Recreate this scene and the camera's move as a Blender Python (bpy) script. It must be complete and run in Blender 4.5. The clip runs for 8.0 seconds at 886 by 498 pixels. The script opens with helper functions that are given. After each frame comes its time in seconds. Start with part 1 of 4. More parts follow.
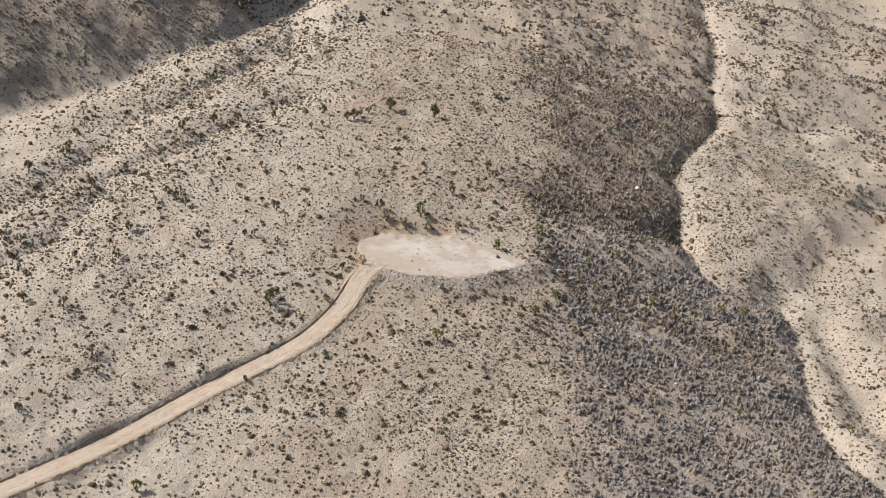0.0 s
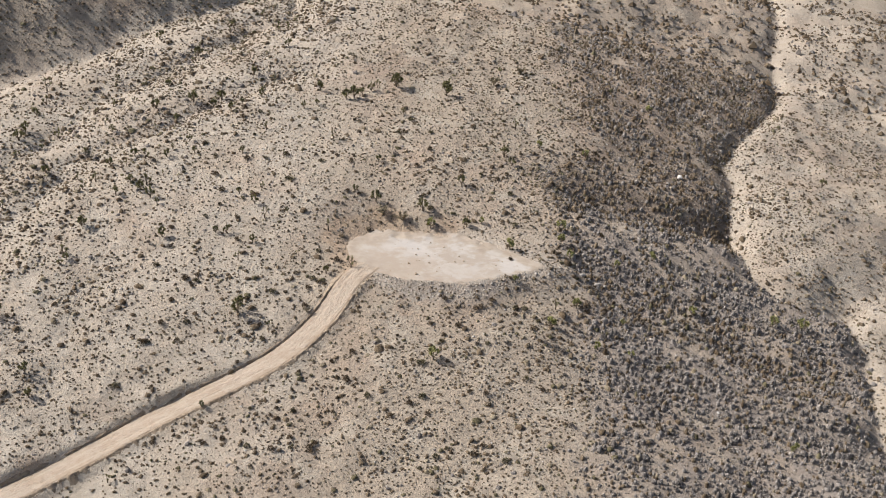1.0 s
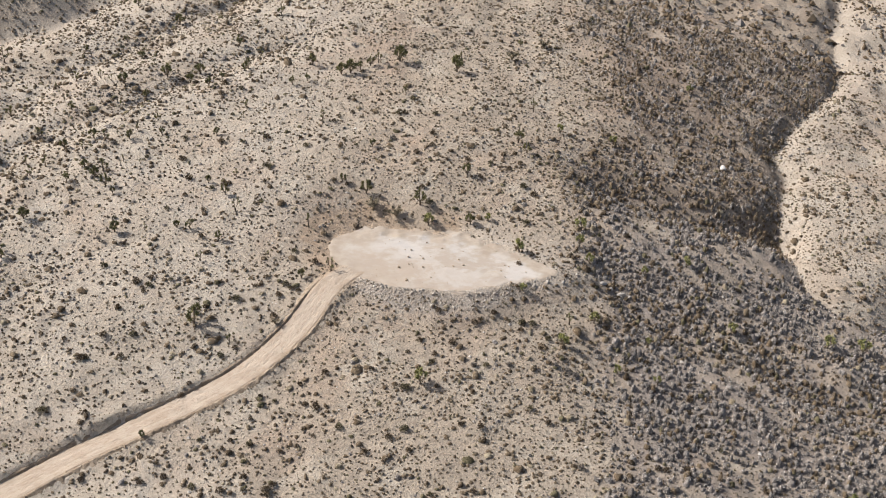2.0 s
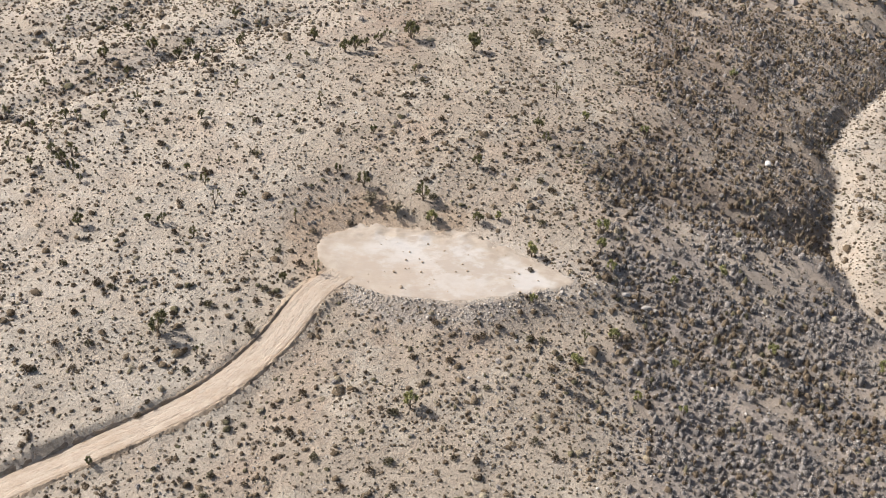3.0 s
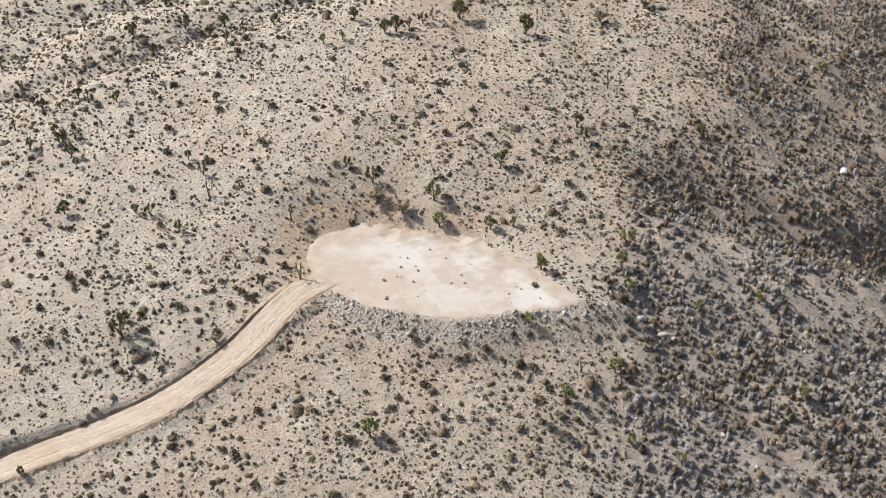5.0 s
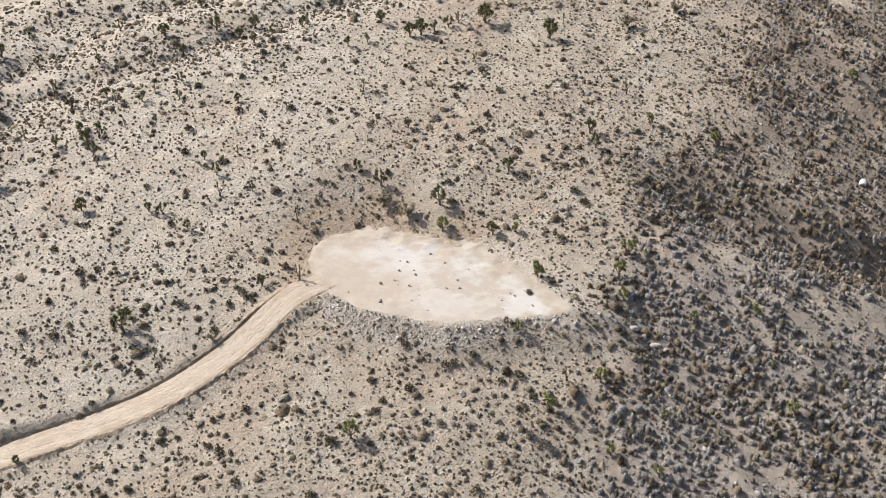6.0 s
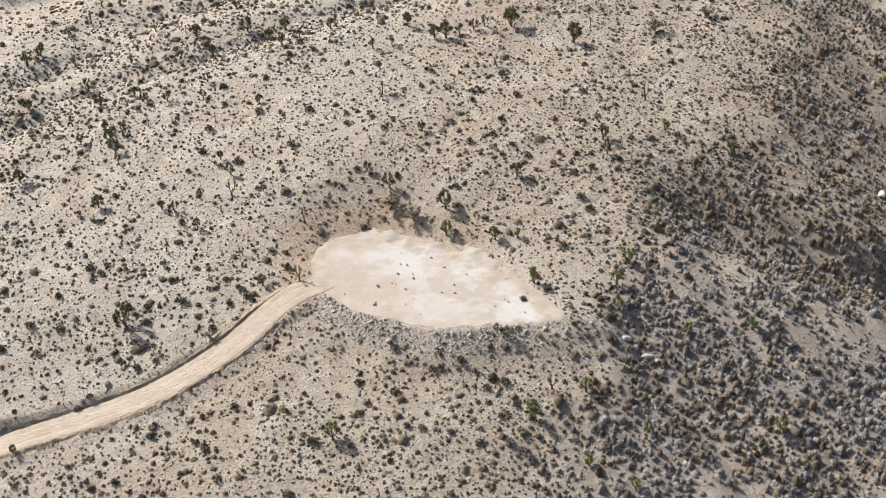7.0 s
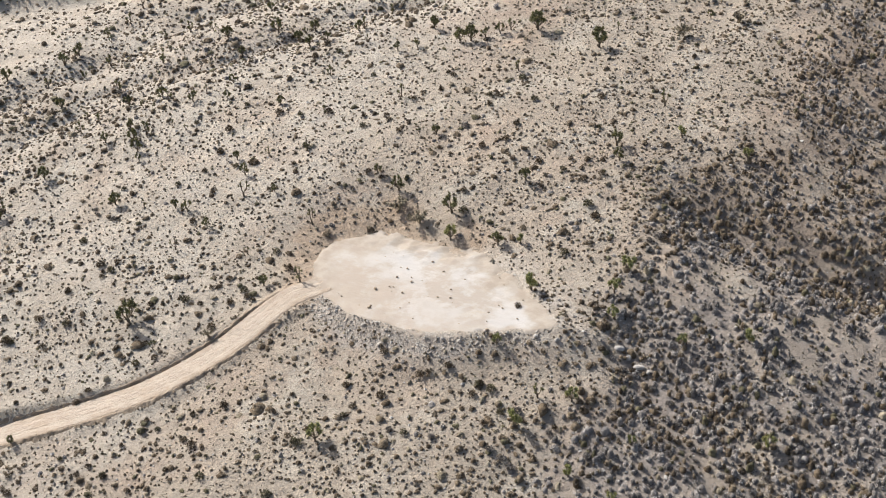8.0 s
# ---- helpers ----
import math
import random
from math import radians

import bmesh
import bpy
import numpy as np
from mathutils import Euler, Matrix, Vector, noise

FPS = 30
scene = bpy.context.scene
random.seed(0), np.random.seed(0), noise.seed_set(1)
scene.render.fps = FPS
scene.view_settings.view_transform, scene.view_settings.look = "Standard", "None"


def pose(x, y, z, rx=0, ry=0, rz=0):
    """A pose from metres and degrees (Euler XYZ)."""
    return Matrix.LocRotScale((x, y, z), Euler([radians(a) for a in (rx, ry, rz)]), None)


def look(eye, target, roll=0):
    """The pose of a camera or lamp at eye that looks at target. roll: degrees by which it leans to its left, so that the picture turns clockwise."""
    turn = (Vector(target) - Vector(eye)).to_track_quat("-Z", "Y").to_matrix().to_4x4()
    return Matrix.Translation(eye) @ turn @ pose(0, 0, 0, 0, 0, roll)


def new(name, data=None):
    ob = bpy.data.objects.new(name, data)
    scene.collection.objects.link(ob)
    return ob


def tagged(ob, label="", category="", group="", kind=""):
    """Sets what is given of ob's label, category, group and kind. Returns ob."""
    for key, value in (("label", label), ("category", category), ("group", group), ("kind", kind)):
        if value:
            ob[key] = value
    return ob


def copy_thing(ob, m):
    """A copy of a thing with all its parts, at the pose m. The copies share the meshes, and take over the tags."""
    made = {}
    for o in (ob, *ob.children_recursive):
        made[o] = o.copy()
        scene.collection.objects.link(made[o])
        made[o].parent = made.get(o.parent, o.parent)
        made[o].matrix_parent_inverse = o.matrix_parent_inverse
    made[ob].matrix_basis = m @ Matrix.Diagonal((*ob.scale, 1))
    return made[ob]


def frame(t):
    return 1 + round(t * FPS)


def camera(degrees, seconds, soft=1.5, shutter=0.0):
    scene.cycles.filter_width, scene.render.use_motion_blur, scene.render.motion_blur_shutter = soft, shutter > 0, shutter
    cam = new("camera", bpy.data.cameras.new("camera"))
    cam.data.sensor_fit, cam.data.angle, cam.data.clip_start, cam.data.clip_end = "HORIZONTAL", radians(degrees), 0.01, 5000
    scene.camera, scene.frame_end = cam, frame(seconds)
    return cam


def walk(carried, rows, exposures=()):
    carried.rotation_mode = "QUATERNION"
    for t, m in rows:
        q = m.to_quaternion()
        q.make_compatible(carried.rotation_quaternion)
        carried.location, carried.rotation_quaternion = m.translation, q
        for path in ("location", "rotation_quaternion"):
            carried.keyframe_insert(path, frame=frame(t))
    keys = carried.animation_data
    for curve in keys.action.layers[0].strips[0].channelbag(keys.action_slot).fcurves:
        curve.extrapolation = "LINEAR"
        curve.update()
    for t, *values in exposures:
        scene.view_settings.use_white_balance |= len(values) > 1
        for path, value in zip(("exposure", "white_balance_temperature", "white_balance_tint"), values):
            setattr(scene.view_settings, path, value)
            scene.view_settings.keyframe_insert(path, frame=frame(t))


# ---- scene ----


def aim(x, y, z, yaw, pitch, roll):
    """A camera pose from its place, its heading left of north, its tilt and its lean."""
    return pose(x, y, z, 90 + pitch, 0, yaw) @ pose(0, 0, 0, 0, 0, roll)


# ---- the camera and its flight ----
cam = camera(38.00, 8.0, soft=1.0)
PATH = [
    (0.00, aim(-1.09, -210.01, 111.36, -0.07, -27.43, 4.03)),
    (0.50, aim(3.92, -193.79, 105.00, 1.49, -27.90, 3.40)),
    (1.00, aim(8.43, -177.23, 98.43, 3.11, -28.41, 2.82)),
    (1.50, aim(12.01, -162.02, 92.44, 4.58, -28.94, 2.43)),
    (2.00, aim(14.57, -149.04, 87.44, 5.84, -29.47, 2.26)),
    (2.50, aim(16.37, -138.34, 83.52, 7.00, -30.00, 2.23)),
    (3.00, aim(18.06, -129.19, 80.34, 8.31, -30.56, 2.17)),
    (3.50, aim(20.61, -120.03, 77.26, 10.21, -31.17, 1.78)),
    (3.80, aim(23.09, -113.59, 75.04, 11.85, -31.58, 1.24)),
    (3.90, aim(24.18, -112.29, 74.72, 12.46, -31.68, 1.04)),
    (4.00, aim(25.34, -112.07, 74.92, 13.02, -31.72, 0.90)),
    (4.20, aim(27.64, -111.60, 75.32, 14.14, -31.81, 0.59)),
    (4.50, aim(31.10, -110.80, 75.91, 15.83, -31.93, 0.12)),
    (5.00, aim(36.86, -109.23, 76.83, 18.64, -32.11, -0.69)),
    (5.50, aim(42.56, -107.35, 77.62, 21.47, -32.24, -1.54)),
    (6.00, aim(48.19, -105.15, 78.22, 24.29, -32.30, -2.41)),
    (6.50, aim(53.69, -102.63, 78.56, 27.13, -32.29, -3.29)),
    (7.00, aim(59.04, -99.77, 78.59, 29.96, -32.20, -4.17)),
    (7.50, aim(64.20, -96.57, 78.24, 32.81, -31.99, -5.05)),
    (8.00, aim(69.14, -93.01, 77.46, 35.66, -31.67, -5.92)),
]
walk(cam, PATH, ((0.0, 0.07, 6500, 10), (1.5, 0.13, 6500, 10.5), (3.0, 0.30, 6430, 10.5), (4.0, 0.35, 6350, 9.5), (8.0, 0.38, 6270, 8.5)))

# ---- sky, sun and exposure ----
SUN_EL, SUN_AZ = radians(40), radians(-79)      # azimuth from north, to the east
world = bpy.data.worlds.new("sky")
scene.world = world
world.use_nodes = True
wn = world.node_tree.nodes
sky = wn.new("ShaderNodeTexSky")
sky.sky_type, sky.sun_disc = "NISHITA", False
sky.dust_density, sky.ozone_density = 4.0, 0.6      # a dry, hazy sky
sky.sun_elevation, sky.sun_rotation = SUN_EL, SUN_AZ
world.node_tree.links.new(sky.outputs[0], wn["Background"].inputs[0])
wn["Background"].inputs[1].default_value = 0.098
sun_data = bpy.data.lights.new("sun", "SUN")
sun_data.energy, sun_data.angle, sun_data.color = 5.0, radians(0.55), (1.0, 0.965, 0.925)
sun = new("sun", sun_data)
sun.matrix_world = look((0, 0, 0), (-math.sin(SUN_AZ) * math.cos(SUN_EL), -math.cos(SUN_AZ) * math.cos(SUN_EL), -math.sin(SUN_EL)))


# ---- materials ----
class Shader:
    """A small builder for node materials."""

    def __init__(self, name, rough=0.95):
        self.mat = bpy.data.materials.new(name)
        self.mat.use_nodes = True
        self.nodes, self.links = self.mat.node_tree.nodes, self.mat.node_tree.links
        self.bsdf = self.nodes["Principled BSDF"]
        self.bsdf.inputs["Roughness"].default_value = rough
        self.bsdf.inputs["Specular IOR Level"].default_value = 0.15
        self.place = self.nodes.new("ShaderNodeTexCoord").outputs["Object"]

    def plug(self, socket, value):
        if hasattr(value, "is_output"):
            self.links.new(value, socket)
        elif isinstance(value, tuple):
            socket.default_value = (*value, 1.0) if len(value) == 3 else value
        else:
            socket.default_value = value

    def noise(self, scale, detail=4.0, rough=0.6, place=None):
        n = self.nodes.new("ShaderNodeTexNoise")
        n.inputs["Scale"].default_value, n.inputs["Detail"].default_value, n.inputs["Roughness"].default_value = scale, detail, rough
        self.links.new(place or self.place, n.inputs["Vector"])
        return n.outputs["Fac"]

    def cells(self, scale, feature="F1"):
        n = self.nodes.new("ShaderNodeTexVoronoi")
        n.feature, n.inputs["Scale"].default_value = feature, scale
        self.links.new(self.place, n.inputs["Vector"])
        return n.outputs["Distance"], n.outputs["Color"]

    def stretched(self, sx, sy, sz, turn=0.0):
        n = self.nodes.new("ShaderNodeMapping")
        n.inputs["Scale"].default_value, n.inputs["Rotation"].default_value = (sx, sy, sz), (0, 0, radians(turn))
        self.links.new(self.place, n.inputs["Vector"])
        return n.outputs[0]

    def ramp(self, fac, low, high, a=0.0, b=1.0):
        n = self.nodes.new("ShaderNodeMapRange")
        n.interpolation_type = "SMOOTHSTEP"
        for k, v in zip((1, 2, 3, 4), (low, high, a, b)):
            n.inputs[k].default_value = v
        self.links.new(fac, n.inputs[0])
        return n.outputs[0]

    def mix(self, fac, a, b, kind="MIX"):
        n = self.nodes.new("ShaderNodeMix")
        n.data_type, n.blend_type = "RGBA", kind
        self.plug(n.inputs[0], fac), self.plug(n.inputs[6], a), self.plug(n.inputs[7], b)
        return n.outputs[2]

    def math(self, kind, a, b=0.0):
        n = self.nodes.new("ShaderNodeMath")
        n.operation = kind
        self.plug(n.inputs[0], a), self.plug(n.inputs[1], b)
        return n.outputs[0]

    def attribute(self, name):
        n = self.nodes.new("ShaderNodeAttribute")
        n.attribute_name = name
        return n.outputs["Fac"]

    def island(self):
        return self.nodes.new("ShaderNodeNewGeometry").outputs["Random Per Island"]

    def own(self):
        return self.nodes.new("ShaderNodeObjectInfo").outputs["Random"]

    def bump(self, *layers):
        normal = None
        for fac, deep in layers:
            n = self.nodes.new("ShaderNodeBump")
            n.inputs["Strength"].default_value, n.inputs["Distance"].default_value = 1.0, deep
            self.links.new(fac, n.inputs["Height"])
            if normal:
                self.links.new(normal, n.inputs["Normal"])
            normal = n.outputs[0]
        self.links.new(normal, self.bsdf.inputs["Normal"])

    def done(self, colour):
        self.plug(self.bsdf.inputs["Base Color"], colour)
        return self.mat


def soil_material():
    """Sandy desert soil: tan and pinkish by patches, with pebbles, litter and crust; slope shade and sun are put into
    its colour.
    """
    s = Shader("desert_soil")
    tan, pale, pink, brown = (0.485, 0.408, 0.320), (0.580, 0.508, 0.412), (0.490, 0.378, 0.286), (0.285, 0.228, 0.174)
    c = s.mix(s.ramp(s.noise(0.05, 5.0), 0.46, 0.70), tan, pink)
    c = s.mix(s.ramp(s.noise(0.16, 6.0, 0.7), 0.48, 0.66), c, pale)
    c = s.mix(s.ramp(s.noise(1.1, 5.0, 0.7), 0.50, 0.70, 0, 0.6), c, brown)
    # brown ground cover, with the slopes' shade put into the colour
    c = s.mix(s.attribute("litter_shade"), c, s.mix(s.noise(1.6, 4.0), (0.295, 0.232, 0.180), (0.190, 0.150, 0.120)))
    # grey soil tone that also carries the slope's cool shade
    c = s.mix(s.attribute("grey_shade"), c, s.mix(s.ramp(s.noise(0.9, 5.0, 0.7), 0.38, 0.64), (0.225, 0.200, 0.186), (0.345, 0.310, 0.286)))
    # paler soil colour in place of stronger sun on some slopes
    c = s.mix(s.math("MULTIPLY", s.attribute("sunlit_pale"), 0.6), c, s.mix(s.ramp(s.noise(0.6, 5.0), 0.4, 0.6), (0.60, 0.53, 0.44), (0.67, 0.605, 0.515)))
    c = s.mix(s.attribute("dust"), c, s.mix(s.ramp(s.noise(0.7, 5.0), 0.4, 0.62), (0.500, 0.425, 0.345), (0.545, 0.480, 0.405)))
    c = s.mix(s.attribute("rust"), c, s.mix(s.ramp(s.noise(0.9, 5.0), 0.4, 0.62), (0.520, 0.392, 0.280), (0.420, 0.305, 0.208)))
    c = s.mix(s.attribute("gravel"), c, s.mix(s.ramp(s.noise(1.3, 5.0), 0.4, 0.65), (0.42, 0.362, 0.302), (0.53, 0.468, 0.405)))
    near, tint = s.cells(5.0)
    pebble = s.math("MULTIPLY", s.ramp(near, 0.20, 0.10), s.ramp(s.noise(0.8, 3.0), 0.48, 0.62))
    c = s.mix(s.math("MULTIPLY", pebble, 0.55), c, s.mix(tint, (0.30, 0.25, 0.20), (0.66, 0.60, 0.52)))
    c = s.mix(s.ramp(s.noise(9.0, 3.0, 0.7), 0.35, 0.7, 0, 0.5), c, (0.31, 0.25, 0.19))
    s.bump((s.noise(0.7, 6.0, 0.78), 0.42), (s.noise(2.4, 5.0, 0.75), 0.26), (pebble, 0.06))
    return s.done(c)


def pad_material():
    """Freshly graded pale caliche, with grader smears, tan drifts and stony specks."""
    s = Shader("graded_caliche")
    c = s.mix(s.ramp(s.noise(0.16, 5.0, 0.65), 0.43, 0.57), (0.395, 0.338, 0.280), (0.488, 0.453, 0.413))
    c = s.mix(s.ramp(s.noise(1.0, 4.0, 0.6, s.stretched(0.3, 0.9, 1.0, 14.0)), 0.50, 0.70, 0, 0.6), c, (0.518, 0.473, 0.430))
    c = s.mix(s.ramp(s.noise(1.0, 5.0, 0.7, s.stretched(0.22, 0.9, 1.0, -8.0)), 0.58, 0.72, 0, 0.5), c, (0.472, 0.368, 0.265))
    c = s.mix(s.ramp(s.noise(0.35, 4.0), 0.55, 0.66, 0, 0.5), c, (0.453, 0.425, 0.400))
    c = s.mix(s.ramp(s.noise(5.0, 4.0, 0.75), 0.60, 0.78, 0, 0.5), c, (0.407, 0.331, 0.260))
    c = s.mix(s.math("MULTIPLY", s.attribute("tan"), s.ramp(s.noise(0.4, 5.0, 0.65), 0.34, 0.62, 0.25, 0.9)), c, (0.398, 0.329, 0.264))
    c = s.mix(s.math("MULTIPLY", s.attribute("rim"), 0.95), c, s.mix(s.ramp(s.noise(0.5, 5.0), 0.4, 0.62), (0.350, 0.290, 0.228), (0.425, 0.360, 0.290)))
    s.bump((s.noise(1.0, 5.0, 0.65, s.stretched(0.4, 1.2, 1.0, 14.0)), 0.06), (s.noise(4.0, 4.0, 0.7), 0.03))
    return s.done(c)


def road_material():
    """Bladed dirt track with wheel marks along its run."""
    s = Shader("bladed_dirt")
    along = s.attribute("across")
    c = s.mix(s.ramp(s.noise(0.25, 5.0), 0.38, 0.62), (0.405, 0.324, 0.248), (0.461, 0.383, 0.306))
    wheel = s.ramp(s.math("ABSOLUTE", s.math("SUBTRACT", s.math("ABSOLUTE", along), 0.42)), 0.16, 0.05)
    c = s.mix(s.math("MULTIPLY", wheel, s.ramp(s.noise(0.8, 4.0), 0.35, 0.6, 0.15, 0.6)), c, (0.500, 0.423, 0.338))
    n = s.nodes.new("ShaderNodeCombineXYZ")
    s.plug(n.inputs[0], s.math("MULTIPLY", along, 8.0)), s.plug(n.inputs[1], s.math("MULTIPLY", s.attribute("run"), 0.9))
    streak = s.noise(1.0, 5.0, 0.7, n.outputs[0])
    c = s.mix(s.ramp(streak, 0.52, 0.66, 0, 0.6), c, (0.324, 0.245, 0.176))
    c = s.mix(s.ramp(streak, 0.44, 0.34, 0, 0.35), c, (0.486, 0.410, 0.329))
    c = s.mix(s.ramp(s.math("ABSOLUTE", along), 0.78, 1.0, 0, 0.6), c, (0.378, 0.288, 0.203))
    c = s.mix(s.ramp(s.noise(1.7, 5.0, 0.75), 0.52, 0.70, 0, 0.55), c, (0.360, 0.275, 0.194))
    c = s.mix(s.ramp(s.noise(7.0, 3.0, 0.7), 0.56, 0.75, 0, 0.45), c, (0.324, 0.252, 0.189))
    s.bump((streak, 0.16), (s.noise(1.6, 5.0, 0.7), 0.10), (s.noise(6.0, 4.0, 0.7), 0.05))
    return s.done(c)


def leafy(name, dark, light, tip, patch=0.9):
    """Dry desert foliage: each leaf and each plant a little different."""
    s = Shader(name, 0.8)
    c = s.mix(s.ramp(s.noise(patch, 2.0), 0.36, 0.64), dark, light)
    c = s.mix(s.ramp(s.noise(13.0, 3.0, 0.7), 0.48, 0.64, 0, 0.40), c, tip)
    # darker specks put the shade of gaps between leaves into the colour
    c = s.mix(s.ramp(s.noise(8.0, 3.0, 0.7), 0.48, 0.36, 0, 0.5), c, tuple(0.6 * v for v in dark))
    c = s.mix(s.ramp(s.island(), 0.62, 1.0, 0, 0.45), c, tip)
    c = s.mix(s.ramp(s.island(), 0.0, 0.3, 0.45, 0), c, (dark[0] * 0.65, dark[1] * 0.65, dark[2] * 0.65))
    s.bump((s.noise(6.0, 3.0, 0.7), 0.16))
    return s.done(c)


def stony(name, dark, light, own=False):
    s = Shader(name, 0.9)
    c = s.mix(s.own() if own else s.island(), dark, light)
    c = s.mix(s.ramp(s.noise(6.0, 4.0, 0.7), 0.45, 0.7, 0, 0.5), c, tuple(0.6 * v for v in dark))
    s.bump((s.noise(9.0, 4.0, 0.7), 0.03))
    return s.done(c)


def soil_bank():
    """Freshly turned brown soil with stones."""
    s = Shader("turned_soil")
    c = s.mix(s.ramp(s.noise(0.8, 5.0, 0.7), 0.40, 0.62), (0.270, 0.208, 0.148), (0.400, 0.322, 0.240))
    c = s.mix(s.ramp(s.noise(4.0, 4.0, 0.75), 0.52, 0.70, 0, 0.7), c, (0.210, 0.160, 0.115))
    s.bump((s.noise(2.5, 6.0, 0.75), 0.12), (s.noise(8.0, 4.0, 0.7), 0.04))
    return s.done(c)


SOIL, CALICHE, TRACK = soil_material(), pad_material(), road_material()
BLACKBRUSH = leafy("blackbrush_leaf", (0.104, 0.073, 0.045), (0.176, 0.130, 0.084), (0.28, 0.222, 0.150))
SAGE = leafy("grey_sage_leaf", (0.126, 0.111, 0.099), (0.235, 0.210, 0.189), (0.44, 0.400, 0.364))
# paler copies for the upper sprays: sunlit shrub tops put into the colour
BLACKBRUSH_LIT = leafy("blackbrush_lit_top", (0.200, 0.153, 0.106), (0.31, 0.248, 0.182), (0.46, 0.392, 0.305))
SAGE_LIT = leafy("grey_sage_lit_top", (0.38, 0.342, 0.306), (0.53, 0.482, 0.438), (0.66, 0.610, 0.560))
STRAW_LIT = leafy("dry_grass_lit_top", (0.36, 0.30, 0.205), (0.46, 0.395, 0.285), (0.58, 0.52, 0.40))
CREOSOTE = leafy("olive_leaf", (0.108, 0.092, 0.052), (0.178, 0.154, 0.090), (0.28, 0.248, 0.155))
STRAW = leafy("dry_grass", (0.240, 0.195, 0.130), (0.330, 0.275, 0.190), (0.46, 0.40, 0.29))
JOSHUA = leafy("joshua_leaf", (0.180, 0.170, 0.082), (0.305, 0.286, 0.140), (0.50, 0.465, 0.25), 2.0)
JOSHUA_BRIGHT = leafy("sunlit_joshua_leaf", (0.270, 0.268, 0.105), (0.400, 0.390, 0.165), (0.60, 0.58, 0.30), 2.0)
THATCH = leafy("dead_leaf_thatch", (0.170, 0.136, 0.096), (0.255, 0.208, 0.148), (0.36, 0.305, 0.225), 2.0)
BARK = stony("rough_bark", (0.115, 0.090, 0.068), (0.190, 0.155, 0.115), True)
STONE = stony("desert_stone", (0.30, 0.265, 0.23), (0.66, 0.62, 0.56))
RUBBLE = stony("grey_rubble", (0.38, 0.328, 0.272), (0.66, 0.595, 0.520), True)
GRAVEL = stony("grey_gravel", (0.36, 0.308, 0.256), (0.60, 0.536, 0.465))
WHITE_ROCK = stony("pale_rock", (0.50, 0.475, 0.44), (0.62, 0.60, 0.565), True)
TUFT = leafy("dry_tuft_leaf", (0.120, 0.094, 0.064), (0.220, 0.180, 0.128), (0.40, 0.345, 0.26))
BERM = soil_bank()
GREY_ROCK = stony("dusty_grey_rock", (0.36, 0.325, 0.285), (0.48, 0.440, 0.395), True)
CLOD = stony("dirt_clod", (0.20, 0.150, 0.105), (0.40, 0.315, 0.225))

# ---- noise ----
def value_noise(x, y, seed):
    """Smooth noise from -1 to 1 on a unit lattice."""
    xi, yi = np.floor(x).astype(np.int64), np.floor(y).astype(np.int64)
    u, v = x - xi, y - yi
    u, v = u * u * (3 - 2 * u), v * v * (3 - 2 * v)

    def corner(i, j):
        h = (i * 374761393 + j * 668265263 + seed * 362437) & 0x7FFFFFFF
        h = ((h ^ (h >> 13)) * 1274126177) & 0x7FFFFFFF
        return ((h ^ (h >> 16)) & 0xFFFF) / 32767.5 - 1
    a, b = corner(xi, yi), corner(xi + 1, yi)
    c, d = corner(xi, yi + 1), corner(xi + 1, yi + 1)
    return (a * (1 - u) + b * u) * (1 - v) + (c * (1 - u) + d * u) * v


def fractal(x, y, size, octaves, seed):
    """Layered noise whose largest waves are size metres long."""
    total, gain = 0.0, 1.0
    for k in range(octaves):
        total = total + gain * value_noise(x / size, y / size, seed + 17 * k)
        size, gain = size / 2.03, gain * 0.5
    return total


def streaks(x, y, seed):
    """Noise drawn out along the fall of the east slope."""
    along, across = 0.80 * x - 0.60 * y, 0.60 * x + 0.80 * y
    return fractal(along / 4.5, across, 2.6, 3, seed)


def step(a, b, v):
    """A soft step from 0 at a to 1 at b."""
    u = np.clip((v - a) / (b - a), 0, 1)
    return u * u * (3 - 2 * u)


# ---- the lie of the land ----
LAND = np.array([
    (-23.3, -25.3, -26.7, -26.9, -25.6, -23.2, -20.0, -16.6, -13.2, -9.9),
    (-14.5, -16.3, -18.0, -18.7, -17.8, -16.7, -15.5, -14.1, -12.7, -11.3),
    (-6.3, -7.4, -8.8, -9.9, -9.7, -10.2, -11.2, -11.9, -12.3, -12.8),
    (0.6, 0.8, 0.9, -0.2, -2.0, -4.1, -7.4, -10.1, -12.4, -14.5),
    (5.8, 6.7, 7.1, 6.0, 3.7, 1.3, -4.0, -8.9, -12.7, -15.9),
    (9.2, 9.9, 10.0, 10.0, 9.0, 5.5, -1.8, -8.5, -13.2, -17.2),
    (11.2, 11.8, 12.2, 12.2, 10.6, 6.0, -1.4, -8.1, -13.3, -18.0),
    (12.6, 12.9, 13.2, 12.7, 10.2, 5.4, -1.1, -7.4, -12.8, -18.0),
    (14.1, 13.9, 13.6, 12.3, 9.5, 5.1, -0.4, -6.2, -11.7, -17.2),
    (15.8, 14.9, 13.7, 11.7, 8.8, 5.0, 0.4, -4.8, -10.3, -16.0),
])
LAND_X, LAND_Y, LAND_STEP = -120.0, -100.0, 30.0
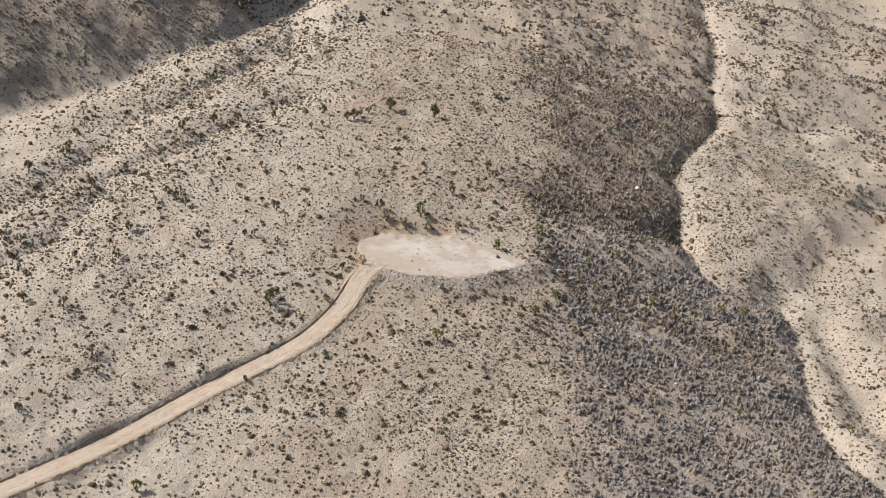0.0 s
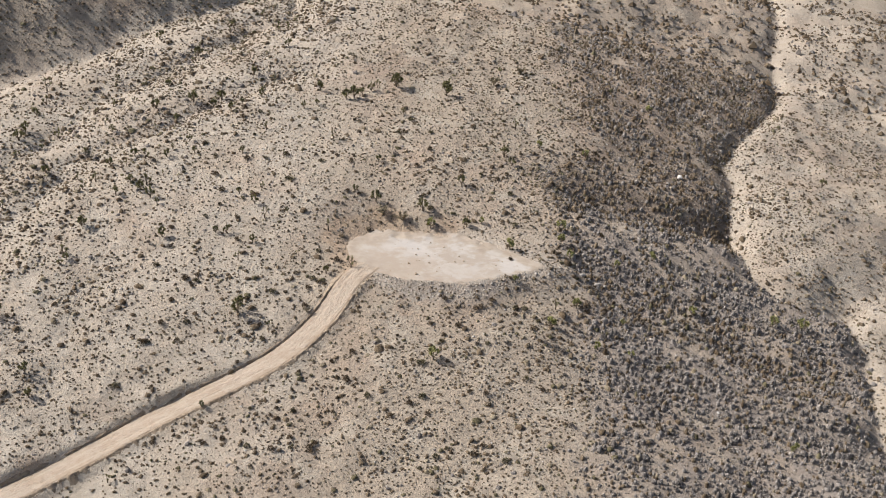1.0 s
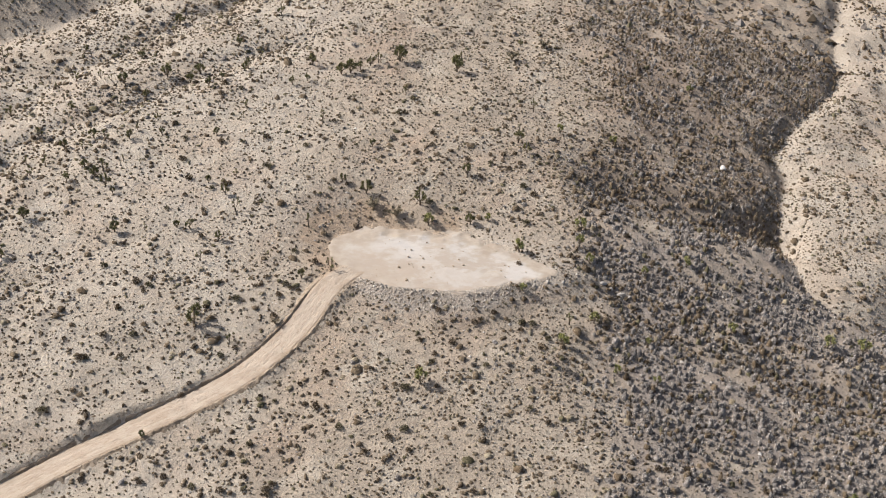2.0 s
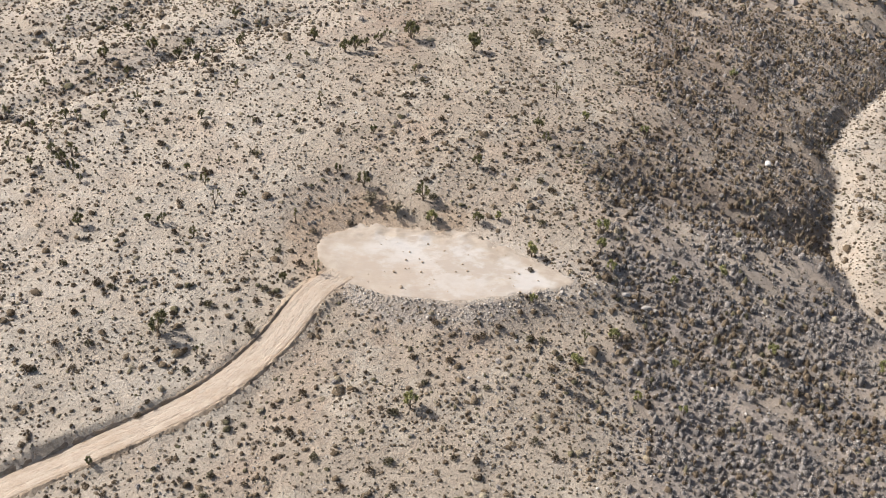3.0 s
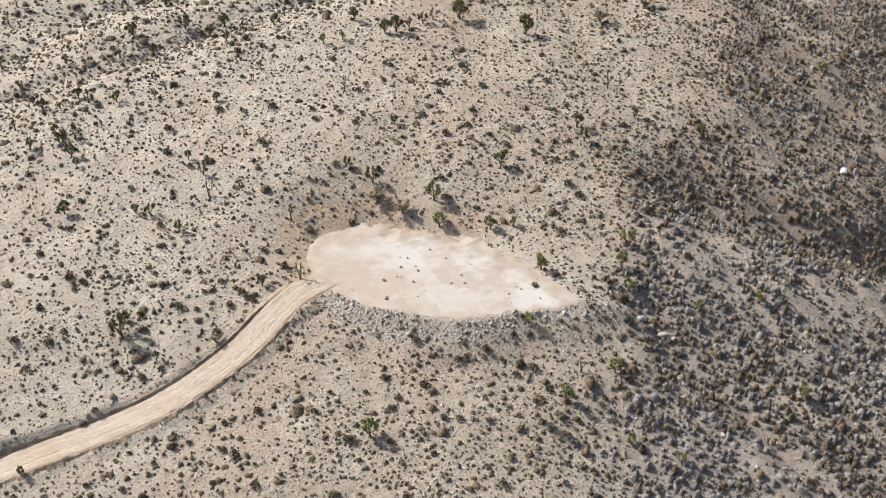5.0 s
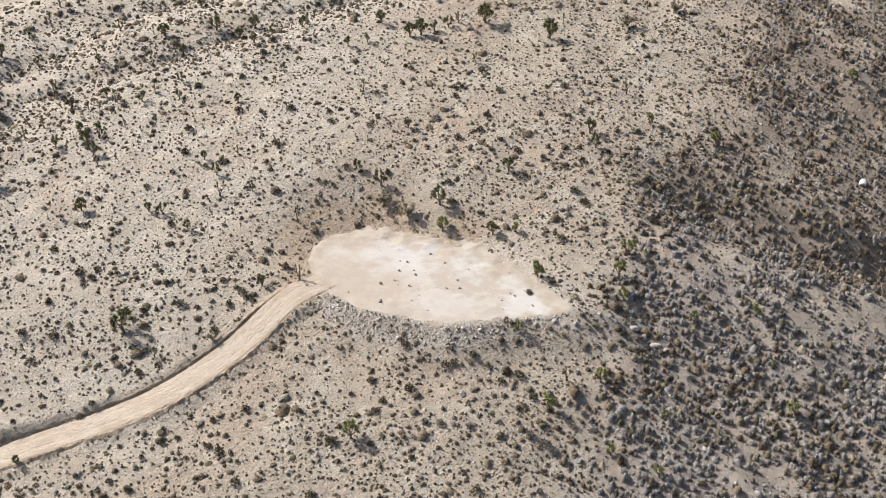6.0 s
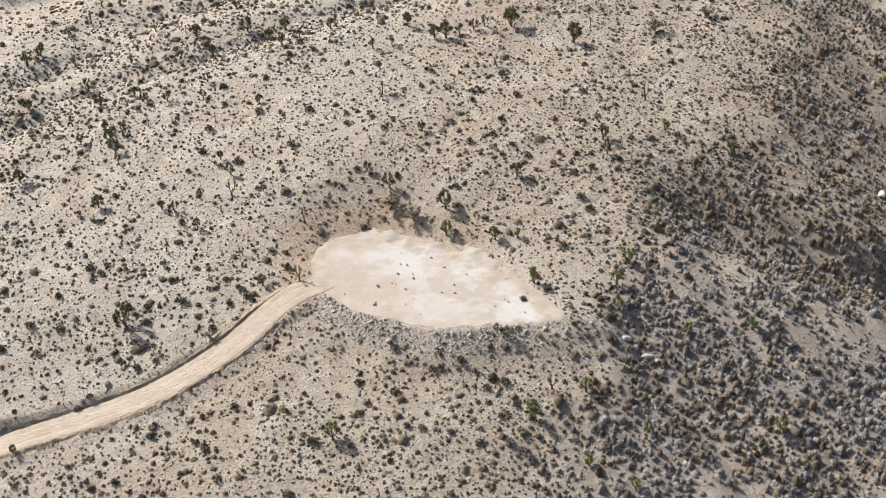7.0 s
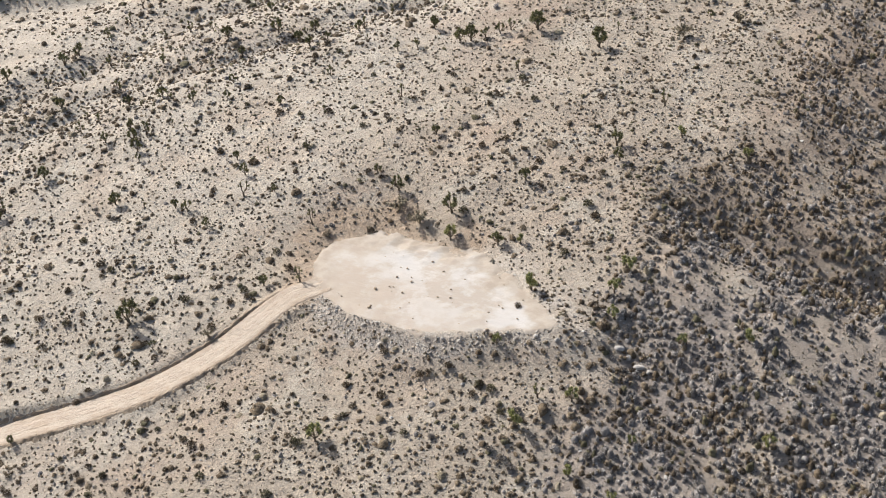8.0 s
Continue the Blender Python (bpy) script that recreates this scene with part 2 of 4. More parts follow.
PAD = [(-12.3, -4.5), (-13.7, -3.1), (-16, -0.2), (-16.8, 2.7), (-16.2, 6), (-12.7, 8.8), (-8.9, 9.6), (-4.7, 9.7), (-2, 9.6), (2.7, 9.1), (6.1, 7.4), (9.8, 4.9), (13, 2.9), (14.8, 1.5), (13.1, -0.2), (9.8, -2.4), (6.6, -4), (3.4, -5.7), (0.5, -6), (-3.7, -6.5), (-7.6, -5.9), (-10.4, -5.3)]
ROAD = [(-11.4, -1.1), (-13.3, -4.4), (-15.2, -7.7), (-17, -13.4), (-19.9, -18.7), (-22.9, -22.9), (-27.2, -27.1), (-31.1, -30.4), (-35.2, -33.5), (-39.5, -36.7), (-47.4, -43.8), (-55.1, -50.4), (-62.9, -56.3), (-77.3, -67.2), (-94.8, -80.6)]
ROAD_HALF = 1.85
GULLY_EAST = [(96, 330), (82.9, 235.7), (76.4, 182.7), (74.8, 155.1), (71.7, 134.1), (68.3, 122.3), (68.5, 106.9), (64.7, 89.7), (59.2, 75.4), (52.4, 60.9), (48.9, 50.4), (50.2, 43.5), (48.8, 36.7), (48.1, 28.8), (48.7, 23.7), (50, 14.4), (53.4, 10.1), (59, 8.9), (65.6, 9.7), (67, 2.5), (66, -5.2), (65.2, -14.1), (65.6, -24), (67, -33.4), (82, -60), (112, -120)]
GULLY_FAR = [(72.5, 3.6), (73.6, -5.2), (73.3, -12), (74.4, -16.8), (75.5, -25), (78.5, -33.2), (110, -60)]
GULLY_SIDE = [(103.4, 68), (90.6, 41.8), (83.3, 32.1), (76, 23.1), (70.6, 16.6), (65.2, 11.4)]
WASH_UPPER = [(-30, 220), (-40.3, 134.6), (-42.8, 107.3), (-40.2, 82.8), (-46.6, 72), (-50.9, 59.5), (-61.3, 46.4), (-66.6, 35.8), (-72.2, 19.5), (-78.1, 6), (-85.5, -3.8), (-112, -45)]
WASH_LOWER = [(-30.9, 55.6), (-39.6, 47.5), (-47.4, 36.9), (-53.7, 27.4), (-60.1, 20.2), (-65.2, 14), (-67.9, 3.6), (-70.8, -4.7), (-75.4, -9.9), (-81.6, -16), (-100, -48)]
HILL_FOOT = [(-150, 0), (-100.4, 33.8), (-95, 38.4), (-88.2, 43.2), (-81.6, 49.8), (-75, 55.2), (-69.4, 66.4), (-55.9, 84.1), (-47.6, 100.7), (-41.6, 126.8), (-38, 141.8), (-22, 170), (0, 330)]
SWALE_NORTH = [(13.8, 28.8), (18.4, 26.9), (24.4, 25.5), (31, 24.2), (39.1, 25.2), (46.8, 26.7)]
SWALE_MID = [(21.9, 3.4), (28.2, -0.2), (35.4, -3.7), (45.9, -7.2), (57.7, -10.5)]
SWALE_SOUTH = [(18.6, -13.1), (27, -16.9), (36.9, -21.7), (51.9, -25.3), (72, -24.3)]


def line_distance(x, y, line):
    """The distance from each point to a line of straight pieces, and the side: above 0 on the left of its run."""
    best = np.full(np.shape(x), 1e9)
    side = np.zeros(np.shape(x))
    for (ax, ay), (bx, by) in zip(line, line[1:]):
        dx, dy = bx - ax, by - ay
        t = np.clip(((x - ax) * dx + (y - ay) * dy) / (dx * dx + dy * dy), 0, 1)
        ex, ey = x - ax - t * dx, y - ay - t * dy
        d = np.hypot(ex, ey)
        near = d < best
        best = np.where(near, d, best)
        side = np.where(near, np.sign(dx * ey - dy * ex), side)
    return best, side


def pad_form(x, y):
    """How far outside the plain outline of the graded pad a point lies; below 0 inside."""
    d, _ = line_distance(x, y, PAD + PAD[:1])
    inside = np.zeros(np.shape(x), bool)
    for (ax, ay), (bx, by) in zip(PAD, PAD[1:] + PAD[:1]):
        if ay != by:
            inside ^= ((ay > y) != (by > y)) & (x < (bx - ax) * (y - ay) / (by - ay) + ax)
    return np.where(inside, -d, d)


def pad_distance(x, y):
    """The same to the pad's rough edge."""
    return pad_form(x, y) + 0.42 * fractal(x, y, 3.0, 2, 41) + (0.30 + 0.45 * step(3, 8, y)) * fractal(x, y, 0.9, 3, 43)


def spline(u):
    return np.stack([(1 - u) ** 3, 3 * u ** 3 - 6 * u ** 2 + 4, -3 * u ** 3 + 3 * u ** 2 + 3 * u + 1, u ** 3], -1) / 6


def broad(x, y):
    """The broad form of the hills: a cubic spline over the coarse heights."""
    cx = np.clip(x, LAND_X + 1, LAND_X + 269)
    cy = np.clip(y, LAND_Y + 1, LAND_Y + 269)
    gx, gy = (cx - LAND_X) / LAND_STEP, (cy - LAND_Y) / LAND_STEP
    i, j = np.floor(gx).astype(int), np.floor(gy).astype(int)
    bx, by = spline(gx - i), spline(gy - j)
    z = 0.0
    for a in range(4):
        for b in range(4):
            z = z + bx[..., a] * by[..., b] * LAND[np.clip(j + b - 1, 0, 9), np.clip(i + a - 1, 0, 9)]
    return z


def hills(x, y):
    """The land before the pad and the road were cut into it."""
    return broad(x, y) + carved(x, y)


def carved(x, y):
    """What the gullies, washes and the west hill add to the broad form."""
    wob = 2.2 * fractal(x, y, 16.0, 3, 5)
    d, s = line_distance(x, y, GULLY_EAST)
    east = s > 0
    dv = np.maximum(d + 0.35 * wob, 0)
    z = -2.8 * np.exp(-dv / np.where(east, 11.0, 18.0)) - 0.8 * np.exp(-(dv / 2.0) ** 2)
    for line, deep, wide in ((GULLY_SIDE, 1.5, 5.0), (GULLY_FAR, 2.2, 4.0), (SWALE_NORTH, 3.0, 4.2), (SWALE_MID, 1.5, 5.0), (SWALE_SOUTH, 1.2, 5.0)):
        d, _ = line_distance(x, y, line)
        z = z - deep * step(12, 26, x) * np.exp(-((d + 0.3 * wob) / wide) ** 2)
    for line, deep, wide in ((WASH_UPPER, 0.8, 5.5), (WASH_LOWER, 0.35, 4.5)):
        d, s = line_distance(x, y, line)
        d = np.maximum(d + 1.2 * wob, 0)
        z = z - deep * np.exp(-(d / wide) ** 2) - 0.5 * np.exp(-(d / 1.3) ** 2) + 0.25 * np.exp(-((d - 9) / 5) ** 2)
    d, s = line_distance(x, y, HILL_FOOT)
    west = np.where(s > 0, d, 0.0)
    z = z + 0.55 * np.minimum(west, 70) + 0.15 * np.clip(west - 70, 0, 300) - 1.6 * np.exp(-(d / 6) ** 2)
    z = z + 0.38 * step(14, 28, x) * ~east * streaks(x, y, 113)
    z = z + 0.8 * east * step(3, 20, dv) * fractal(x, y, 13.0, 3, 19)
    far = step(30, 120, np.hypot(x, y - 10))
    calm = step(-110, -62, y)      # the plain below the hill is smoother
    return z + (0.35 + 1.1 * far * calm) * fractal(x, y, 22.0, 3, 9) + (0.16 + 0.25 * far) * calm * fractal(x, y, 3.6, 3, 23)


ROAD_POINTS = []
for (_ax, _ay), (_bx, _by) in zip(ROAD, ROAD[1:]):
    _n = max(2, int(math.hypot(_bx - _ax, _by - _ay) / 1.0))
    ROAD_POINTS += [(_ax + (_bx - _ax) * k / _n, _ay + (_by - _ay) * k / _n) for k in range(_n)]
ROAD_POINTS = np.array(ROAD_POINTS)
for _ in range(6):
    ROAD_POINTS[1:-1] = 0.25 * ROAD_POINTS[:-2] + 0.5 * ROAD_POINTS[1:-1] + 0.25 * ROAD_POINTS[2:]
ROAD_Z = hills(ROAD_POINTS[:, 0], ROAD_POINTS[:, 1])
for _ in range(60):
    ROAD_Z[5] = -0.05
    ROAD_Z[5:-1] = 0.25 * ROAD_Z[4:-2] + 0.5 * ROAD_Z[5:-1] + 0.25 * ROAD_Z[6:]
    ROAD_Z[:5] = 0.0
ROAD_Z = ROAD_Z - 0.17 * step(4, 12, np.arange(len(ROAD_Z)))


def road_near(x, y):
    """The distance to the road's middle, the side (above 0 on the uphill side) and the road's height there."""
    best = np.full(np.shape(x), 1e9)
    side, level = np.zeros(np.shape(x)), np.zeros(np.shape(x))
    for k in range(0, len(ROAD_POINTS) - 1):
        (ax, ay), (bx, by) = ROAD_POINTS[k], ROAD_POINTS[k + 1]
        dx, dy = bx - ax, by - ay
        t = np.clip(((x - ax) * dx + (y - ay) * dy) / (dx * dx + dy * dy), 0, 1)
        ex, ey = x - ax - t * dx, y - ay - t * dy
        d = np.hypot(ex, ey)
        near = d < best
        best = np.where(near, d, best)
        side = np.where(near, np.sign(dx * ey - dy * ex), side)
        level = np.where(near, ROAD_Z[k] * (1 - t) + ROAD_Z[k + 1] * t, level)
    return best, -side, level


def height(x, y):
    """The ground as it is now, with the road and the pad cut in."""
    x, y = np.asarray(x, float), np.asarray(y, float)
    shape = x.shape
    x, y = x.ravel(), y.ravel()
    z = hills(x, y)
    k = np.nonzero((x > -90) & (x < -6) & (y > -95) & (y < 4))[0]
    if len(k):
        d, side, level = road_near(x[k], y[k])
        d = d + 0.12 * fractal(x[k], y[k], 1.7, 2, 61)
        w = step(ROAD_HALF, ROAD_HALF + np.where(side > 0, 0.55, 1.7), d)
        zk = (level - 0.06) * (1 - w) + z[k] * w
        lip = np.where(side > 0, 0.06, 0.06) * np.exp(-((d - ROAD_HALF - np.where(side > 0, 0.65, 0.40)) / 0.32) ** 2)
        z[k] = zk + lip * (0.65 + 0.6 * fractal(x[k], y[k], 0.9, 2, 71))
    k = np.nonzero((np.abs(x) < 32) & (y > -20) & (y < 24))[0]
    if len(k):
        s = pad_form(x[k], y[k]) + 0.3 * fractal(x[k], y[k], 4.0, 2, 41)
        w = np.clip(s / np.where(y[k] > 2, 11.0, 6.5), 0, 1)
        w = w * (2 - w) * step(-0.1, 0.8, s)
        front = step(0.5, -3.0, y[k])
        berm = front * 0.14 * np.exp(-((s - 0.35) / 0.45) ** 2)
        cut = step(4.5, 7.5, y[k]) * step(6.0, -1.0, x[k]) * np.clip(0.6 + 0.5 * fractal(x[k], y[k], 3.0, 2, 73), 0.1, 1.1)
        berm = berm + 0.16 * cut * step(0.5, 1.8, s) * np.exp(-np.maximum(s - 1.8, 0) / 2.2)
        d, _, level = road_near(x[k], y[k])
        on_road = 1 - step(ROAD_HALF, ROAD_HALF + 0.9, d)
        w = np.maximum(w, on_road * step(-0.2, 0.3, s))
        z[k] = -0.06 * (1 - step(-0.4, 0.0, s)) + z[k] * w + berm * (1 - on_road)
    return z.reshape(shape)


def part(name, bm, material, parent, label=""):
    """One mesh object from a bmesh, under a thing or a part."""
    me = bpy.data.meshes.new(name)
    bm.to_mesh(me)
    bm.free()
    me.materials.append(material)
    ob = new(name, me)
    ob.parent = parent
    return tagged(ob, label)


def raw_mesh(name, verts, faces, material, smooth=False):
    """A mesh from arrays of corners and of faces that all have as many sides."""
    verts, faces = np.asarray(verts, np.float32), np.asarray(faces, np.int32)
    me = bpy.data.meshes.new(name)
    me.vertices.add(len(verts))
    me.vertices.foreach_set("co", verts.ravel())
    me.loops.add(faces.size)
    me.loops.foreach_set("vertex_index", faces.ravel())
    me.polygons.add(len(faces))
    me.polygons.foreach_set("loop_start", np.arange(0, faces.size, faces.shape[1], dtype=np.int32))
    me.polygons.foreach_set("use_smooth", np.full(len(faces), smooth))
    me.materials.append(material)
    me.update(calc_edges=True)
    return me


def paint(me, name, values):
    """A value for each corner of a mesh, by which its material tells kinds of surface apart."""
    me.attributes.new(name, "FLOAT", "POINT").data.foreach_set("value", np.asarray(values, np.float32).ravel())


# ---- the ground, one sheet to the horizon ----
def axis_steps(lo, hi, fine, grow=1.04):
    inner = list(np.arange(lo, hi + 1e-6, fine))
    low, high = [], []
    for side, start, way in ((high, inner[-1], 1), (low, inner[0], -1)):
        size, v = fine, start
        while abs(v) < 2600:
            size *= grow
            v += way * size
            side.append(v)
    return np.array(low[::-1] + inner + high)


gxs, gys = axis_steps(-62, 62, 0.55), axis_steps(-46, 66, 0.55)
gx, gy = np.meshgrid(gxs, gys)
gz = height(gx, gy)
cols, rows_n = len(gxs), len(gys)
index = np.arange(cols * rows_n).reshape(rows_n, cols)
quads = np.stack([index[:-1, :-1], index[:-1, 1:], index[1:, 1:], index[1:, :-1]], -1).reshape(-1, 4)
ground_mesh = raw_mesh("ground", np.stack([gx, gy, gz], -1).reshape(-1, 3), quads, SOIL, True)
fx, fy = gx.ravel(), gy.ravel()
pad_s = pad_distance(fx, fy)
mottle = 0.5 + 0.5 * np.clip(fractal(fx, fy, 4.0, 4, 83), -1, 1) * step(-110, -62, fy)
west_reach = step(0, 8, np.where(line_distance(fx, fy, HILL_FOOT)[1] > 0, line_distance(fx, fy, HILL_FOOT)[0], 0.0))
north = step(-1.0, 5.0, fy + 0.25 * fx)
gully_d, east_side = line_distance(fx, fy, GULLY_EAST)
# sun on the west side and east bank, put in as paler soil
paint(ground_mesh, "sunlit_pale", np.maximum(step(-12, -34, fx) * (1 - west_reach), (east_side > 0) * (0.35 + 0.5 * np.exp(-gully_d / 14))) * np.clip(0.3 + mottle, 0, 1))
paint(ground_mesh, "dust", np.clip(1.6 * np.exp(-np.maximum(pad_s - 0.3, 0) / (0.9 + 1.9 * north)) * (0.2 + 1.3 * mottle), 0, 1))
back = np.exp(-((pad_s - 2.0) / 2.2) ** 2) * step(1.0, 6.0, fy - 0.1 * fx) * step(4.0, -6.0, fx)
west_end = np.exp(-((pad_s - 1.4) / 1.9) ** 2) * step(-12.5, -15.5, fx)
mouth = np.exp(-((fx + 12.8) ** 2 + (fy + 6.4) ** 2) / 3.2)
paint(ground_mesh, "rust", np.clip(2.1 * np.maximum(np.maximum(back, west_end), mouth) * (0.1 + 1.1 * mottle), 0, 0.85))
front = np.exp(-((pad_s - 1.7) / 1.35) ** 2) * step(-1.0, -4.0, fy) * step(-12.5, -9.5, fx) * step(12.0, 6.0, fx)
paint(ground_mesh, "gravel", np.clip(1.5 * front * (0.5 + mottle), 0, 1))
# ground cover darkened to hold the shade of east slope, hollows and west hill
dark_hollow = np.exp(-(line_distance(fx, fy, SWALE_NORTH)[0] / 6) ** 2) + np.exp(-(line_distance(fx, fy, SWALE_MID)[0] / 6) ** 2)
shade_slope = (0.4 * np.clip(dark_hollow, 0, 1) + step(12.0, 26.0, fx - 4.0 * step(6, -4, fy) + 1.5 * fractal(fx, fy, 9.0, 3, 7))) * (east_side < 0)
wash = np.maximum(np.exp(-(line_distance(fx, fy, WASH_UPPER)[0] / 13) ** 2), np.exp(-(line_distance(fx, fy, WASH_LOWER)[0] / 9) ** 2))
hill_d, hill_side = line_distance(fx, fy, HILL_FOOT)
west_hill = (hill_side > 0) * step(0, 6, hill_d)
paint(ground_mesh, "litter_shade", np.clip(((0.32 + 0.42 * step(23, 29, fy)) * shade_slope * (1 - 0.6 * step(80, 115, fy)) + 0.05 * wash + 0.20 * west_hill + 0.22 * (east_side > 0) * step(0.1, 0.6, fractal(fx, fy, 30.0, 3, 87)) + 0.06) * (0.35 + 1.1 * mottle), 0, 0.9))
# the east slope's grey cover and its shade, both as soil colour
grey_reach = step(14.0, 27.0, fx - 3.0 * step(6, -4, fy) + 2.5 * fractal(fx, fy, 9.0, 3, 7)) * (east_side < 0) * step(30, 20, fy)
paint(ground_mesh, "grey_shade", np.clip(grey_reach * (0.30 + 0.55 * mottle + 0.3 * streaks(fx, fy, 117)), 0, 0.8))
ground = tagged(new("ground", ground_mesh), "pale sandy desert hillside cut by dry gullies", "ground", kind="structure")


# ---- the graded pad and the road ----
def build_pad():
    px, py = np.meshgrid(np.arange(-19, 18, 0.3), np.arange(-9, 13, 0.3))
    s = pad_distance(px, py)
    z = 0.035 + 0.05 * fractal(px, py, 5.0, 4, 33) - (0.14 + 0.4 * step(1, -3, py)) * step(0.0, 0.6, s) + 0.16 * step(3, 9, py) * fractal(px, py, 1.5, 3, 35)
    n = px.shape[1]
    keep = s < 0.6
    number = np.arange(px.size).reshape(px.shape)
    q = np.stack([number[:-1, :-1], number[:-1, 1:], number[1:, 1:], number[1:, :-1]], -1).reshape(-1, 4)
    q = q[keep.ravel()[q].all(1)]
    used, inverse = np.unique(q, return_inverse=True)
    co = np.stack([px, py, z], -1).reshape(-1, 3)[used]
    me = raw_mesh("pad", co, inverse.reshape(-1, 4), CALICHE, True)
    d, e = s.ravel()[used], co
    side = step(-1.5, 2.5, e[:, 1] + 0.30 * e[:, 0])
    rim = step(-3.4, -0.3, d + 2.8 * fractal(e[:, 0], e[:, 1], 2.4, 5, 37)) * (0.45 + 0.55 * side)
    rim = np.maximum(rim, step(-3.6, -0.8, d + 2.6 * fractal(e[:, 0], e[:, 1], 2.6, 4, 39)) * step(2.5, 6.0, e[:, 1]) * 0.85)
    paint(me, "tan", step(4.0, -5.0, e[:, 1] + 0.35 * e[:, 0] + 2.0 * fractal(e[:, 0], e[:, 1], 5.0, 3, 45)))
    paint(me, "rim", np.clip(rim + 0.6 * step(-9.5, -15, e[:, 0] + 0.5 * (e[:, 1] + 3)), 0, 1))
    return tagged(new("pad", me),
                  "bare graded building pad of pale caliche", "pad", kind="structure")


def build_road():
    pts = ROAD_POINTS
    run = np.gradient(pts, axis=0)
    run /= np.linalg.norm(run, axis=1)[:, None]
    side = np.stack([run[:, 1], -run[:, 0]], -1)
    fine = np.linspace(0, len(pts) - 1, (len(pts) - 1) * 3 + 1)
    k = np.arange(len(pts))
    cx, cy = np.interp(fine, k, pts[:, 0]), np.interp(fine, k, pts[:, 1])
    sx, sy = np.interp(fine, k, side[:, 0]), np.interp(fine, k, side[:, 1])
    cz = np.interp(fine, k, ROAD_Z)
    across = np.linspace(-1.12, 1.12, 23)
    u = across[None, :] * ROAD_HALF
    x, y = cx[:, None] + sx[:, None] * u, cy[:, None] + sy[:, None] * u
    a = np.abs(across)[None, :]
    z = cz[:, None] + 0.03 - 0.045 * np.exp(-((a - 0.42) / 0.10) ** 2) + 0.03 * fractal(x, y, 1.2, 3, 91) - 0.3 * step(0.92, 1.12, a)
    z[:4] -= 0.05
    n, m = x.shape
    number = np.arange(n * m).reshape(n, m)
    q = np.stack([number[:-1, :-1], number[:-1, 1:], number[1:, 1:], number[1:, :-1]], -1).reshape(-1, 4)
    me = raw_mesh("road", np.stack([x, y, z], -1).reshape(-1, 3), q[:, ::-1], TRACK, True)
    paint(me, "across", np.broadcast_to(across[None, :], x.shape))
    paint(me, "run", np.broadcast_to(fine[:, None], x.shape))
    return tagged(new("road", me), "bladed dirt access track with wheel marks", "road", kind="structure")


def build_edge(name, side, profile, label, seed):
    """A rough bank of turned-up soil along one edge of the road. The profile gives steps outwards and rises over the lie of the soil there."""
    pts = ROAD_POINTS[4:-3]
    run = np.gradient(pts, axis=0)
    run /= np.linalg.norm(run, axis=1)[:, None]
    k = np.arange(len(pts))
    fine = np.linspace(0, len(pts) - 1, (len(pts) - 1) * 6 + 1)
    cx, cy = np.interp(fine, k, pts[:, 0]), np.interp(fine, k, pts[:, 1])
    rx, ry = np.interp(fine, k, run[:, 0]), np.interp(fine, k, run[:, 1])
    level = np.interp(fine, k, ROAD_Z[4:-3])
    wave = 0.06 * fractal(cx, cy, 1.6, 3, seed)
    beyond = ROAD_HALF + (1.9 if side > 0 else 1.1)
    outer = height(cx + side * ry * beyond, cy - side * rx * beyond)
    xs, ys, zs = [], [], []
    for out, rise in profile:
        o = side * (ROAD_HALF + out + (wave if 0 < out < 0.8 else 0.0))
        x, y = cx + ry * o, cy - rx * o
        xs.append(x), ys.append(y)
        a = np.clip(out / (beyond - ROAD_HALF), 0, 1)
        ends = np.clip(np.minimum(fine / 5.0, (fine[-1] - fine) / 5.0), 0, 1)
        lie = level * (1 - a) + outer * a if side > 0 else (height(x, y) if out > 0.1 else level)
        z = lie + np.where(rise > 0, rise * ends, rise) - 0.15 * (1 - ends)
        zs.append(z + (0.11 * fractal(x, y, 0.7, 3, seed + 3) if 0 <= out < 0.9 else 0.0))
    co = np.stack([np.stack(v, 1) for v in (xs, ys, zs)], -1)
    n, m = co.shape[:2]
    number = np.arange(n * m).reshape(n, m)
    q = np.stack([number[:-1, :-1], number[:-1, 1:], number[1:, 1:], number[1:, :-1]], -1).reshape(-1, 4)
    return tagged(new(name, raw_mesh(name, co.reshape(-1, 3), q if side < 0 else q[:, ::-1], BERM)), label, "bank", kind="structure")


pad, road = build_pad(), build_road()
build_edge("road_bank", 1, ((-0.12, -0.10), (0.0, 0.02), (0.14, 0.20), (0.30, 0.18), (0.60, 0.04), (1.1, -0.25)), "low cut bank of brown soil along the track", 311)
build_edge("road_berm", -1, ((-0.15, -0.10), (0.0, 0.04), (0.14, 0.16), (0.28, 0.14), (0.55, -0.02), (1.8, -0.24)), "rough soil berm along the lower edge of the track", 331)

# ---- loose stones and clods ----
LUMP = np.array([(1, 0, 0), (-1, 0, 0), (0, 1, 0), (0, -1, 0), (0, 0, 1), (0, 0, -0.6)], float)
LUMP_FACES = np.array([(0, 2, 4), (2, 1, 4), (1, 3, 4), (3, 0, 4), (2, 0, 5), (1, 2, 5), (3, 1, 5), (0, 3, 5)])
dice = np.random.default_rng(7)


